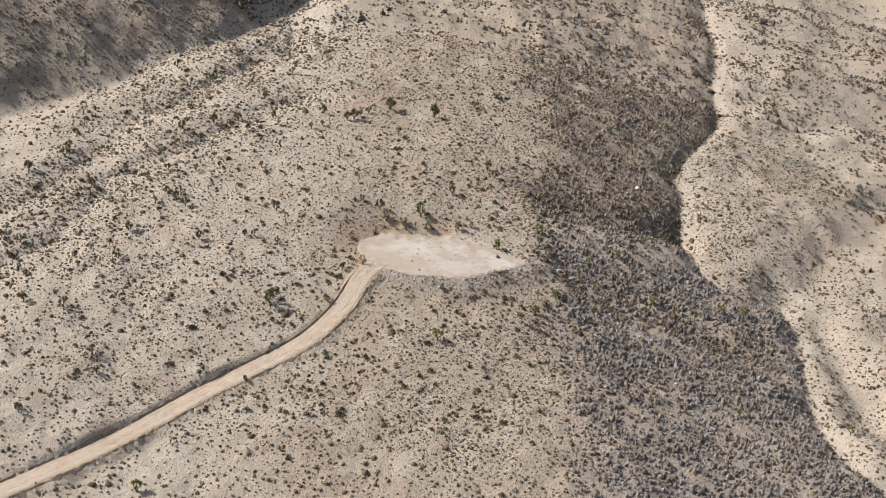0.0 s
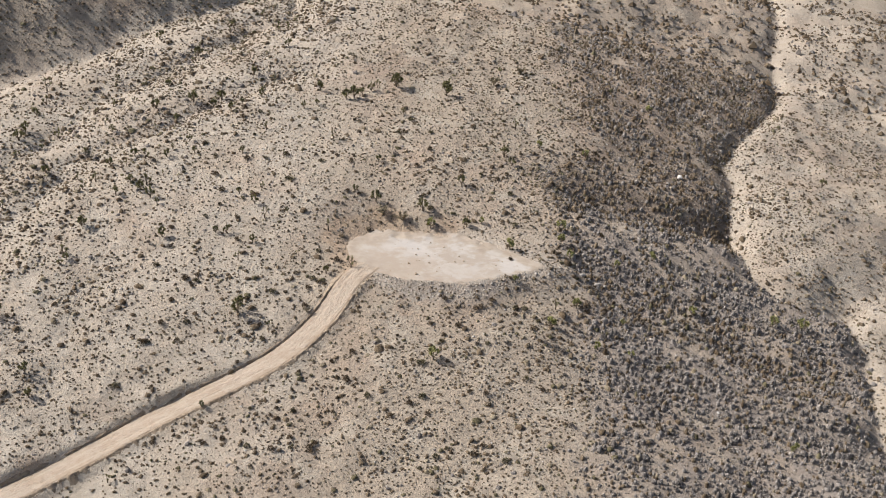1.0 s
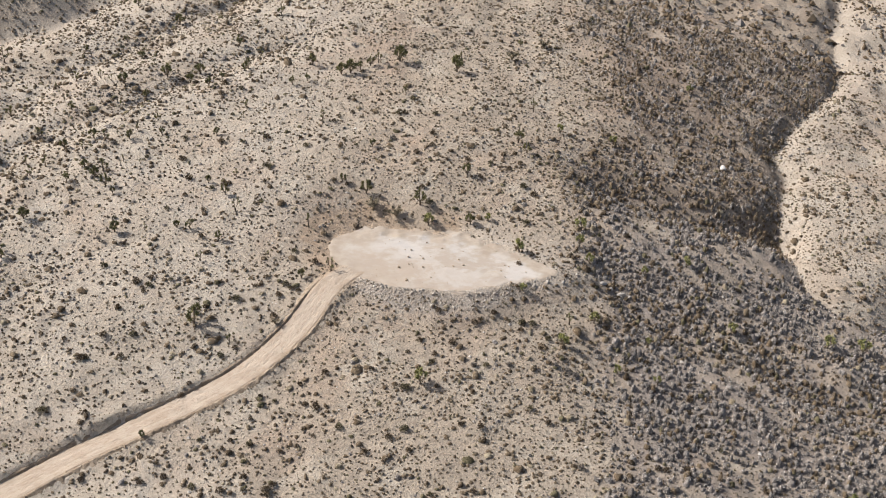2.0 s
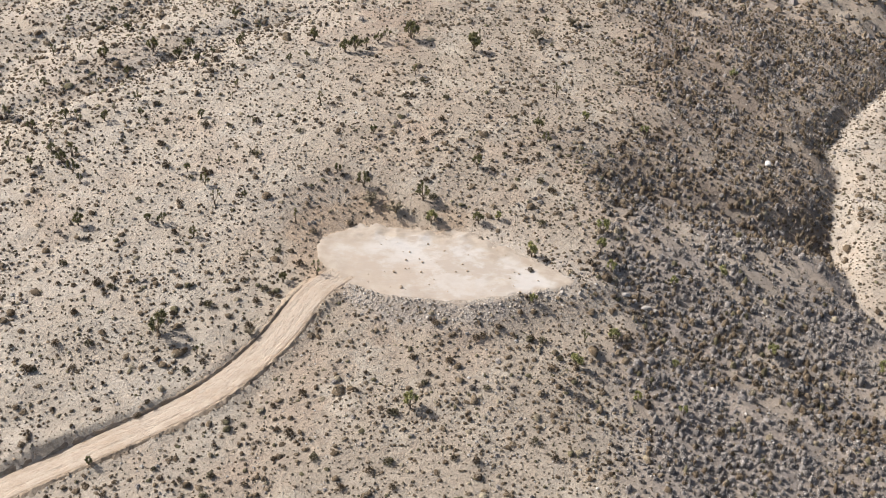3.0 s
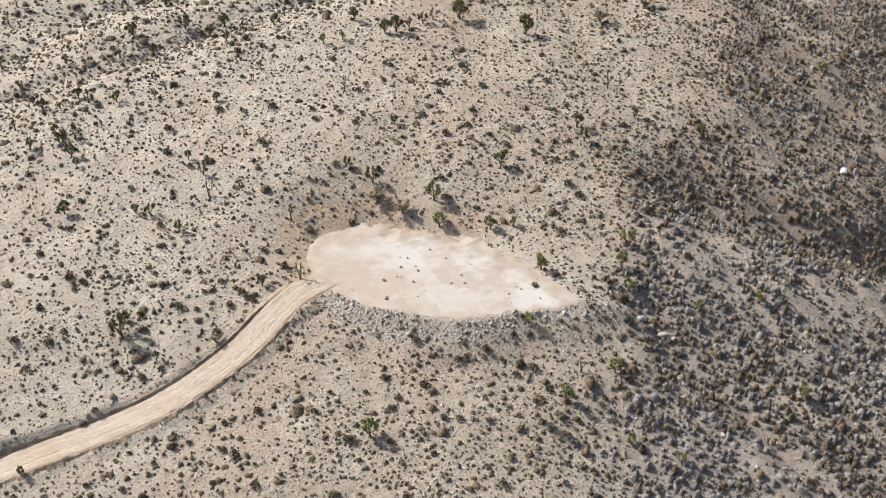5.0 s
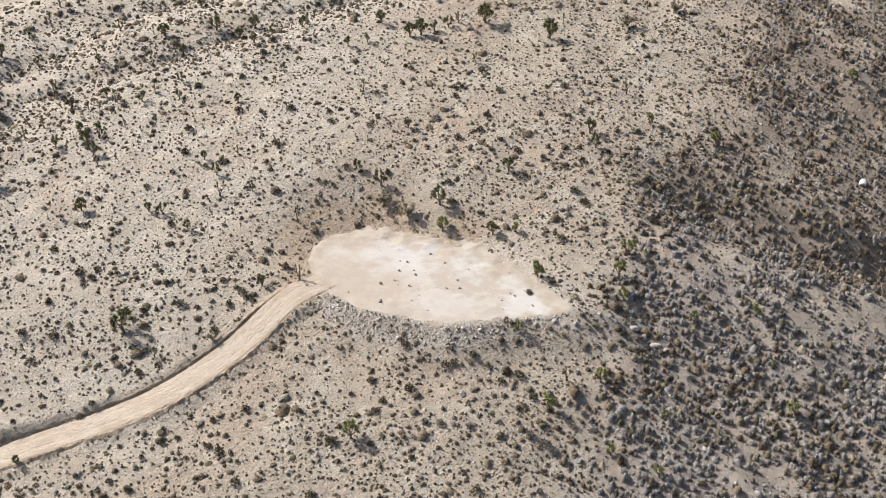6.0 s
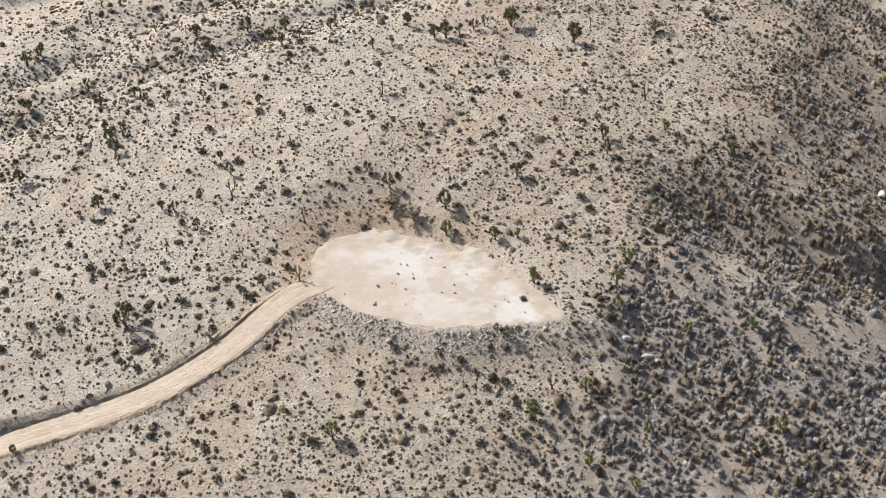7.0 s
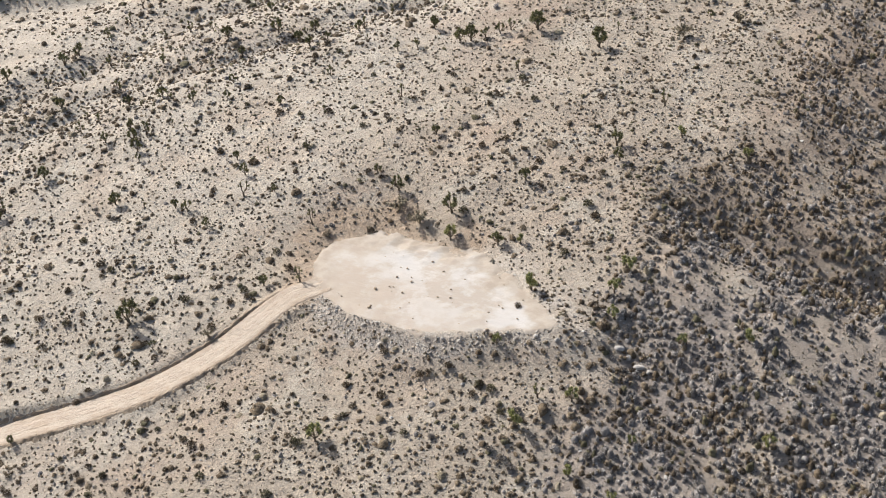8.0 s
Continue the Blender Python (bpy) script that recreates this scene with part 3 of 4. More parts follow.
def lumps(name, x, y, size, material, label, sink=0.2, flat=0.7):
    """Many small stones as one mesh, each with its own turn and shape."""
    n = len(x)
    turn = dice.uniform(0, 2 * math.pi, n)
    shape = LUMP[None] * dice.uniform(0.6, 1.15, (n, 6, 1)) * (size[:, None, None] * dice.uniform(0.7, 1.3, (n, 1, 3)))
    shape[..., 2] *= flat
    c, s = np.cos(turn)[:, None], np.sin(turn)[:, None]
    co = np.stack([c * shape[..., 0] - s * shape[..., 1], s * shape[..., 0] + c * shape[..., 1], shape[..., 2]], -1)
    co += np.stack([x, y, height(x, y) + size * sink], -1)[:, None, :]
    faces = (LUMP_FACES[None] + 6 * np.arange(n)[:, None, None]).reshape(-1, 3)
    return tagged(new(name, raw_mesh(name, co.reshape(-1, 3), faces, material)), label, name.replace("_", " "), kind="stuff")


# ---- scrub ----
def scatter(x0, x1, y0, y1, cell):
    """One point in every cell, shifted by chance."""
    a, b = np.meshgrid(np.arange(x0, x1, cell), np.arange(y0, y1, cell))
    return (a + dice.uniform(0, cell, a.shape)).ravel(), (b + dice.uniform(0, cell, b.shape)).ravel()


def clear_of_works(x, y, room=0.5):
    d, _, _ = road_near(x, y)
    return (pad_distance(x, y) > room + 0.4) & (d > ROAD_HALF + 0.5 + room)


def zones(x, y):
    """How much a place belongs to the shaded slope, the washes, the west hill and the east hill."""
    _, es = line_distance(x, y, GULLY_EAST)
    slope = step(12.5, 25.0, x - 4.0 * step(6, -4, y) + 2.5 * fractal(x, y, 9.0, 3, 7)) * (es < 0) * (1 - 0.55 * step(80, 115, y))
    du, dl = line_distance(x, y, WASH_UPPER)[0], line_distance(x, y, WASH_LOWER)[0]
    wet = np.maximum(np.exp(-(du / 14) ** 2), np.exp(-(dl / 9) ** 2))
    hd, hs = line_distance(x, y, HILL_FOOT)
    return slope, wet, (hs > 0) * step(0, 6, hd), (es > 0) * 1.0


DOME = np.array([(0, 0, 1)] + [(0.68 * math.cos(k * 1.0472), 0.68 * math.sin(k * 1.0472), 0.72) for k in range(6)]
                + [(math.cos(k * 1.0472 + 0.5), math.sin(k * 1.0472 + 0.5), -0.12) for k in range(6)])
DOME_FACES = np.array([(0, 1 + k, 1 + (k + 1) % 6) for k in range(6)] + [(1 + k, 7 + k, 1 + (k + 1) % 6) for k in range(6)]
                      + [(7 + k, 7 + (k + 1) % 6, 1 + (k + 1) % 6) for k in range(6)])


def leaves(name, x, y, wide, tall, count, material, spray_leaf, label, leaf=0.26):
    """Low rounded shrubs as one mesh: for each an uneven mound of foliage with loose sprays standing off it."""
    n = len(x)
    turn = dice.uniform(0, 6.283, (n, 1))
    base = DOME[None] * dice.uniform(0.55, 1.26, (n, 13, 1)) * dice.uniform(0.64, 1.38, (n, 1, 3))
    c, s = np.cos(turn), np.sin(turn)
    mound = np.stack([c * base[..., 0] - s * base[..., 1], s * base[..., 0] + c * base[..., 1], base[..., 2]], -1)
    size = np.stack([wide, wide, tall], -1)[:, None, :]
    foot = np.stack([x, y, height(x, y)], -1)[:, None, :]
    mound = mound * size * 0.80 + foot
    way = dice.normal(size=(n, count, 3))
    way[..., 2] = np.abs(way[..., 2]) + 0.3
    way /= np.linalg.norm(way, axis=2, keepdims=True)
    centre = way * dice.uniform(0.70, 0.98, (n, count, 1)) * size + foot
    spray = dice.normal(size=(n, count, 3, 3))
    spray -= 0.75 * (spray * way[:, :, None, :]).sum(3, keepdims=True) * way[:, :, None, :]
    spray *= (leaf * 0.56) * size[:, :, None, :]
    loose = (centre[:, :, None, :] + spray).reshape(n, -1, 3)
    co = np.concatenate([mound, loose], 1)
    each = 13 + 3 * count
    faces = np.concatenate([DOME_FACES, 13 + np.arange(3 * count).reshape(-1, 3)])
    faces = (faces[None] + each * np.arange(n)[:, None, None]).reshape(-1, 3)
    me = raw_mesh(name, co.reshape(-1, 3), faces, material, True)
    # sprays take their own material; the paler ones imitate sunlit tops
    me.materials.append(spray_leaf)
    one = np.concatenate([np.zeros(len(DOME_FACES), np.int32), np.ones(count, np.int32)])
    me.polygons.foreach_set("material_index", np.tile(one, n))
    return tagged(new(name, me), label, "shrubs", kind="stuff")


def grow_scrub():
    x, y = scatter(-104, 86, -60, 98, 0.62)
    slope, wet, west, east = zones(x, y)
    clump = np.clip(0.74 + 0.5 * fractal(x, y, 5.0, 3, 101), 0.2, 1.4)
    hollow = np.exp(-(line_distance(x, y, SWALE_NORTH)[0] / 3.6) ** 2) + 0.7 * np.exp(-(line_distance(x, y, SWALE_MID)[0] / 5) ** 2)
    south = step(-6, -14, y) * step(-14, -4, x) * (1 - slope)
    band = np.exp(-(line_distance(x, y, WASH_UPPER)[0] / 4.5) ** 2) + np.exp(-(line_distance(x, y, WASH_LOWER)[0] / 3.5) ** 2)
    open_side = step(-8, -22, x) * step(-12, 0, y) * step(60, 45, y)
    chance = (0.66 - 0.20 * open_side + 0.55 * band + 0.20 * step(52, 72, y) + (0.62 + 0.10 * step(24, 30, y)) * slope + (0.20 + 0.34 * step(-44, -56, x)) * wet + 0.30 * west + 0.30 * south + 0.12 * east + 0.9 * hollow * (1 - east)) * clump
    chance = chance * (1 + 0.85 * slope * np.clip(streaks(x, y, 117), -1, 1))
    keep = (dice.uniform(size=len(x)) < chance) & clear_of_works(x, y)
    x, y, slope, wet, hollow = x[keep], y[keep], slope[keep], wet[keep], np.clip(hollow[keep], 0, 1)
    wide = np.exp(dice.normal(-1.56, 0.46, len(x))) * (1 + (0.40 - 0.2 * step(24, 30, y)) * slope + 0.15 * wet + 0.25 * hollow)
    wide = np.clip(wide, 0.08, 0.85 - 0.33 * slope)
    tall = wide * dice.uniform(0.5, 0.95, len(x)) * (1 + 0.95 * slope)
    kind = dice.uniform(size=len(x))
    brown_side = step(24, 30, y + 1.5 * fractal(x, y, 7.0, 2, 107))
    grey = 0.07 + 0.72 * slope * (1 - 0.8 * hollow) * (1 - 0.55 * brown_side)
    pick = np.where(kind < grey, 1, np.where(kind < grey + 0.09 - 0.06 * slope, 2, np.where(kind < grey + 0.17 - 0.12 * slope, 3, 0)))
    for k, (name, material, spray_leaf, label) in enumerate((("blackbrush", BLACKBRUSH, BLACKBRUSH_LIT, "low dark brown desert scrub on sandy soil"),
                                                 ("sagebrush", SAGE, SAGE_LIT, "grey dry sagebrush covering the hillside"),
                                                 ("creosote", CREOSOTE, CREOSOTE, "olive green desert scrub on sandy soil"),
                                                 ("bunch_grass", STRAW, STRAW_LIT, "dry straw-coloured bunch grass on soil"))):
        m = pick == k
        big = m & (wide > 0.21)
        leaves(name, x[big], y[big], wide[big], tall[big], 34, material, spray_leaf, label)
        m &= ~big
        leaves("small_" + name, x[m], y[m], wide[m], tall[m], 11, material, spray_leaf, label)
    # the far slopes, seen small
    x, y = scatter(-165, 165, -40, 250, 0.95)
    m = ~((x > -104) & (x < 86) & (y < 98))
    x, y = x[m], y[m]
    slope, wet, west, east = zones(x, y)
    clump = np.clip(0.6 + 0.7 * fractal(x, y, 9.0, 3, 103), 0.1, 1.6)
    keep = dice.uniform(size=len(x)) < (0.47 + 0.4 * slope + 0.3 * wet + 0.8 * west + 0.25 * east) * clump
    x, y, slope, west = x[keep], y[keep], slope[keep], west[keep]
    wide = np.clip(np.exp(dice.normal(-1.0, 0.42, len(x))) * (1 + 0.5 * slope + 0.8 * west), 0.15, 1.5)
    grey = dice.uniform(size=len(x)) < 0.22 + 0.30 * slope + 0.05 * west
    for name, m, material, label in (("far_sagebrush", grey, SAGE, "grey dry scrub on the far slopes"), ("far_blackbrush", ~grey, BLACKBRUSH, "dark scrub on the far slopes")):
        lumps(name, x[m], y[m], wide[m], material, label, 0.15, 0.85)


grow_scrub()

# tiny dry tufts between the shrubs
tx_, ty_ = scatter(-62, 60, -46, 62, 0.62)
keep_ = (dice.uniform(size=len(tx_)) < 0.74 * np.clip(0.7 + 0.6 * fractal(tx_, ty_, 3.0, 3, 207), 0.1, 1.4)) & clear_of_works(tx_, ty_, -0.1)
lumps("dry_tuft", tx_[keep_], ty_[keep_], np.clip(np.exp(dice.normal(-2.0, 0.38, keep_.sum())), 0.05, 0.28), TUFT, "tiny dry tufts dotted over the soil", 0.1, 1.0)

# small stones over the whole hillside
sx_, sy_ = scatter(-66, 60, -46, 66, 0.8)
keep_ = dice.uniform(size=len(sx_)) < 0.55 * np.clip(0.6 + 0.9 * fractal(sx_, sy_, 4.0, 3, 201), 0.05, 1.5)
keep_ &= clear_of_works(sx_, sy_, 0.0)
lumps("stone", sx_[keep_], sy_[keep_], np.clip(np.exp(dice.normal(-2.45, 0.45, keep_.sum())), 0.03, 0.3), STONE, "small pale stones scattered over the hillside")

# ---- plants that stand out ----
def blades(bm, centre, along, length, spread, count, size, rnd):
    """Stiff pointed leaves round a stem tip."""
    along = along.normalized()
    for _ in range(count):
        way = Vector((rnd.gauss(0, 1), rnd.gauss(0, 1), rnd.gauss(0, 1))).normalized() * spread + along * rnd.uniform(-0.25, 0.95)
        way.normalize()
        root = centre + along * rnd.uniform(-0.5, 0.35) * length
        across = way.cross(Vector((rnd.gauss(0, 1), rnd.gauss(0, 1), rnd.gauss(0, 1)))).normalized() * size * 0.17
        tip = root + way * size * rnd.uniform(0.75, 1.25)
        bm.faces.new([bm.verts.new(v) for v in (root + across, root - across, tip)])


def limb(bm, points, r0, r1, sides=6):
    """A tapering tube along a few points."""
    rings = []
    for k, p in enumerate(points):
        ahead = (points[min(k + 1, len(points) - 1)] - points[max(k - 1, 0)]).normalized()
        u = ahead.orthogonal().normalized()
        v = ahead.cross(u)
        r = r0 + (r1 - r0) * k / (len(points) - 1)
        rings.append([bm.verts.new(p + (u * math.cos(a) + v * math.sin(a)) * r) for a in (2 * math.pi * i / sides for i in range(sides))])
    for a, b in zip(rings, rings[1:]):
        for i in range(sides):
            bm.faces.new((a[i], a[(i + 1) % sides], b[(i + 1) % sides], b[i]))
    bm.faces.new(rings[-1])


def joshua_tree(seed, limbs, forks, leaf_material, tips=1.0):
    """A Joshua tree one metre tall: a shaggy trunk, forked limbs, and a spiky rosette at each limb's end."""
    rnd = random.Random(seed)
    tree = new("joshua_tree")
    crotch = Vector((rnd.uniform(-0.04, 0.04), rnd.uniform(-0.04, 0.04), rnd.uniform(0.10, 0.20)))
    bm = bmesh.new()
    limb(bm, [Vector((0, 0, -0.12)), Vector((crotch.x * 0.3, 0, 0.12)), crotch, crotch + Vector((0, 0, 0.08))], 0.060, 0.042, 7)
    blades(bm, crotch * 0.75, Vector((0, 0, -1)), 0.30, 0.8, 26, 0.10, rnd)
    part("trunk", bm, BARK, tree)
    start = rnd.uniform(0, 6.28)
    for k in range(limbs):
        a = start + 6.283 * k / limbs + rnd.uniform(-0.4, 0.4)
        reach = rnd.uniform(0.15, 0.34)
        rise = rnd.uniform(0.32, 0.62)
        if k == 0:
            reach, rise = 0.07, 0.68
        elbow = crotch + Vector((math.cos(a) * reach * 0.8, math.sin(a) * reach * 0.8, rise * 0.4))
        tip = crotch + Vector((math.cos(a) * reach, math.sin(a) * reach, rise))
        bm = bmesh.new()
        limb(bm, [crotch, elbow, tip], 0.032, 0.024, 5)
        blades(bm, tip - (tip - elbow) * 0.45, elbow - tip, 0.16, 0.9, 16, 0.09, rnd)
        arm = part("branch", bm, THATCH, tree)
        ends = [(tip, tip - elbow)]
        for _ in range(forks):
            b = a + rnd.uniform(-1.3, 1.3)
            ends.append((elbow + Vector((math.cos(b) * 0.14, math.sin(b) * 0.14, rise * rnd.uniform(0.25, 0.5))), Vector((math.cos(b) * 0.6, math.sin(b) * 0.6, 1))))
        for end, ahead in ends:
            bm = bmesh.new()
            blades(bm, end, ahead, 0.15 * tips, 1.0, 60, 0.135 * tips, rnd)
            part("leaf_rosette", bm, leaf_material, arm)
    return tree


def dry_bush(seed):
    """A leafless bush one metre tall: a fan of thin dead stems."""
    rnd = random.Random(seed)
    bush = new("dead_bush")
    for _ in range(15):
        a, lean = rnd.uniform(0, 6.28), rnd.uniform(0.12, 0.55)
        bm = bmesh.new()
        mid = Vector((math.cos(a) * lean * 0.4, math.sin(a) * lean * 0.4, rnd.uniform(0.4, 0.55)))
        tip = Vector((math.cos(a) * lean, math.sin(a) * lean, rnd.uniform(0.75, 1.0)))
        limb(bm, [Vector((0, 0, -0.08)), mid, tip], 0.022, 0.008, 4)
        blades(bm, tip, tip - mid, 0.7, 0.9, 70, 0.17, rnd)
        part("stem", bm, STRAW, bush)
    return bush


def shrub(seed, material, name):
    """A rounded shrub one metre across, of woody stems and many small leaf sprays."""
    rnd = random.Random(seed)
    bush = new(name)
    bm = bmesh.new()
    for _ in range(7):
        a, r = rnd.uniform(0, 6.28), rnd.uniform(0.1, 0.42)
        limb(bm, [Vector((0, 0, -0.1)), Vector((math.cos(a) * r * 0.5, math.sin(a) * r * 0.5, 0.2)), Vector((math.cos(a) * r, math.sin(a) * r, rnd.uniform(0.3, 0.5)))], 0.03, 0.01, 4)
    part("stem", bm, BARK, bush)
    bm = bmesh.new()
    for _ in range(260):
        w = Vector((rnd.gauss(0, 1), rnd.gauss(0, 1), abs(rnd.gauss(0, 1)))).normalized() * rnd.uniform(0.55, 1.0)
        c = Vector((w.x * 0.5, w.y * 0.46, w.z * 0.55 + 0.03))
        bm.faces.new([bm.verts.new(c + Vector((rnd.gauss(0, 1), rnd.gauss(0, 1), rnd.gauss(0, 1))) * 0.055) for _ in range(3)])
    part("foliage", bm, material, bush)
    return bush


def stand(kinds, spots, label, category, group, seed, wide=1.0, tall=1.0):
    """Stands copies of a few built plants at the given places (east, north, size)."""
    rnd = random.Random(seed)
    for k, (x, y, size) in enumerate(spots):
        ob = kinds[k % len(kinds)]
        z = float(height(x, y))
        m = pose(x, y, z, 0, 0, rnd.uniform(0, 360)) @ Matrix.Diagonal((size * wide * rnd.uniform(0.9, 1.1), size * wide * rnd.uniform(0.9, 1.1), size * tall, 1))
        tagged(copy_thing(ob, m), label, category, group)


def retire(kinds):
    """Takes the first builds away once their copies stand."""
    for ob in kinds:
        for o in (*ob.children_recursive, ob):
            bpy.data.objects.remove(o)


full = [joshua_tree(3, 6, 2, JOSHUA), joshua_tree(4, 5, 1, JOSHUA, 1.1), joshua_tree(5, 4, 2, JOSHUA), joshua_tree(6, 6, 2, JOSHUA)]
thin = [joshua_tree(11, 3, 1, JOSHUA, 0.8), joshua_tree(12, 2, 1, JOSHUA, 0.8)]
young = [joshua_tree(21, 3, 0, JOSHUA, 1.25), joshua_tree(22, 2, 0, JOSHUA, 1.35)]
bright = [joshua_tree(31, 5, 1, JOSHUA_BRIGHT, 1.25), joshua_tree(32, 4, 2, JOSHUA_BRIGHT, 1.3), joshua_tree(33, 6, 1, JOSHUA_BRIGHT, 1.15)]
dead = [dry_bush(41), dry_bush(42)]
RIDGE_TREES = [
    (-50.2, 38.3, 2.7), (-38.4, 42.0, 2), (-41.2, 38.3, 1.7), (-42.7, 36.0, 2), (-51.5, 31.5, 1.9), (-47.5, 24.6, 1.5), (-45.9, 21.4, 1.5),
    (-54.0, 10.7, 1.6), (-51.9, 9.0, 2.2), (-49.8, 7.4, 2.2), (-48.3, 6.0, 1.4), (-37.9, 22.9, 1.5), (-35.9, 11.0, 1.6), (-32.9, 8.9, 1.9),
    (-27.3, 7.7, 1.3), (-14.4, 24.6, 1.7), (-17.3, 15.6, 1.6), (-13.6, 14.5, 2.4), (-5.6, 13.7, 2.9), (-45.5, -1.6, 2.1), (-37.5, 0.7, 1.5),
    (-35.8, 1.0, 1.8), (-31.3, -0.6, 1.8)]
SLOPE_TREES = [
    (-28.1, 46.0, 2.3), (-30.0, 39.4, 1.8), (-27.9, 41.1, 1.6), (-21.6, 45.2, 2.9), (-23.0, 44.5, 2.3), (-20.3, 46.8, 1.9), (-18.8, 48.3, 2),
    (-14.3, 50.9, 3.3), (-4.7, 50.3, 3.5), (7.1, 31.4, 2.6), (8.6, 29.0, 2), (0.3, 21.0, 2.1), (1.9, 11.4, 2.1), (4.9, 65.4, 1.5),
    (-30.4, -15.9, 3.5), (-18.8, -5.6, 1.7), (-31.8, -33.6, 1.4), (67.4, 48.0, 2.3), (-41.4, 50.2, 2.2), (-65.9, -43.8, 2), (-55.8, -34.6, 2),
    (-57.5, -31.1, 2.3)]
THIN_TREES = [
    (-23.1, 29.9, 2.1), (-30.6, 5.7, 2.3), (-28.0, 15.5, 1.4), (-20.2, 5.6, 2.4), (8.7, 41.7, 2.5), (-23.7, -2.3, 1.3), (-15.2, -3.5, 2.3),
    (-32.7, -4.9, 1.8), (16.9, -6.8, 2), (-77.5, 38.5, 3.1)]
YOUNG_TREES = [
    (-60.1, 35.2, 1.7), (-35.1, 39.5, 1.2), (-46.5, 39.9, 1.3), (-54.4, 27.9, 1.4), (-49.6, 21.4, 1.3), (-49.3, 13.7, 1.4), (-46.6, 13.4, 1.1),
    (-35.1, 28.1, 1.2), (-35.2, 30.7, 1.8), (-30.7, 22.9, 1.3), (-32.4, 13.2, 1.4), (-41.6, -0.6, 1.3), (-17.7, 49.4, 2), (-37.4, 49.0, 1.7),
    (-11.8, 41.0, 1.8), (-4.5, 55.8, 1.5), (-41.5, -46.0, 1.6), (-59.4, -56.8, 1.4), (-25.4, -17.6, 1.5), (73.8, 34.6, 1.6)]
BRIGHT_TREES = [
    (-4.0, 10.6, 2.3), (13.3, 36.5, 1.9), (21.7, 36.3, 1.9), (34.5, 60.4, 1.9), (4.3, 12.4, 1.4), (17.6, 12.7, 2.5), (-0.7, -20.7, 2.6),
    (9.3, 5.9, 2.5), (17.5, 9.3, 2.2), (19.0, 6.0, 2), (32.6, 9.3, 2), (26.6, 6.2, 1.9), (20.1, -5.7, 2), (16.4, -10.5, 2.4),
    (38.6, -1.1, 2.1), (27.2, -7.2, 1.5), (23.4, -12.9, 1.6), (28.5, -13.9, 1.5), (10.5, -3.6, 1.6), (-44.6, -55.2, 2.6), (56.3, 0.5, 2.7),
    (51.5, 0.0, 2.4), (51.2, -27.5, 2.2), (70.2, -28.8, 2.1)]
DEAD_BUSHES = [
    (-12.1, 12.2, 1.6), (-8.7, 11.4, 1.6), (3.9, 58.4, 1.7), (8.9, 65.7, 1.7), (-20.4, -13.9, 0.9)]
ROADSIDE_SHRUBS = [
    (-28.6, -24.9, 0.38), (-24.5, -18.4, 0.39), (-26.0, -19.9, 0.46), (-26.9, -17.3, 0.43), (-20.9, -12.7, 0.55), (-26.2, -10.8, 0.57), (-18.7, -7.9, 0.36),
    (-23.4, -6.2, 0.41), (-44.6, -8.4, 0.52), (-38.6, -11.4, 0.33), (-44.1, -11.4, 0.34), (-35.4, -9.3, 0.33), (-34.1, -23.5, 0.31), (-29.2, -26.2, 0.45),
    (-25.1, -32.9, 0.32), (-18.9, -10.8, 0.28), (-13.4, -29.4, 0.32), (-9.3, -28.8, 0.49), (-3.0, -15.8, 0.33), (-22.8, -28.5, 0.29), (-17.8, -25.7, 0.33),
    (-19.6, -25.3, 0.33), (-13.9, -24.1, 0.25), (-10.4, -13.7, 0.27), (-6.4, -16.9, 0.3), (-15.6, -27.6, 0.29), (-10.3, -26.6, 0.25), (7.1, -7.7, 0.46),
    (5.5, -9.1, 0.38), (14.3, -9.9, 0.42)]
SLOPE_SHRUBS = [
    (18.2, -14.7, 0.55), (15.6, -14.1, 0.48), (13.5, -11.7, 0.37), (19.7, -9.7, 0.38), (26.0, -4.6, 0.44), (21.6, -6.2, 0.39), (24.6, -11.0, 0.38),
    (30.8, -6.4, 0.43), (34.4, 2.0, 0.5), (28.1, -0.3, 0.45), (9.8, -15.5, 0.4), (9.5, 2.6, 0.45), (5.4, -16.5, 0.37), (36.5, -9.2, 0.47),
    (32.6, -15.3, 0.49), (39.1, -6.2, 0.48), (43.6, 5.3, 0.52), (42.6, -0.7, 0.55), (-43.9, -3.7, 0.44), (-47.2, -3.4, 0.36), (-33.8, -0.4, 0.48),
    (-27.5, 1.3, 0.3), (-46.3, -4.0, 0.31), (-38.3, 7.4, 0.41), (-18.9, 12.2, 0.32), (-11.8, 27.4, 0.54), (-20.4, 37.2, 0.37),
    (-63.6, 18.3, 0.53), (-51.9, 17.4, 0.46)]
grow = 0.93
for spots, kinds, label, group in (
        (RIDGE_TREES, full, "dark green Joshua tree with spiky rosettes on sandy hillside", "joshua trees of the ridge"),
        (SLOPE_TREES, full[::-1], "many-branched dark green Joshua tree above pale soil", "joshua trees of the slopes"),
        (THIN_TREES, thin, "slender sparse Joshua tree with few rosettes", "slender joshua trees"),
        (YOUNG_TREES, young, "small young Joshua tree with two or three heads", "young joshua trees"),
        (BRIGHT_TREES, bright, "yellow-green Joshua tree standing in grey scrub", "yellow-green joshua trees")):
    stand(kinds, [(x, y, h * grow) for x, y, h in spots], label, "joshua tree", group, len(spots), 0.88, 1.0)
stand(dead, DEAD_BUSHES, "dead brown bush of bare stems beside the pad", "bush", "dead bushes", 5, 1.25, 0.7)

# more trees along the dry washes
rnd = random.Random(77)
wash_spots = []
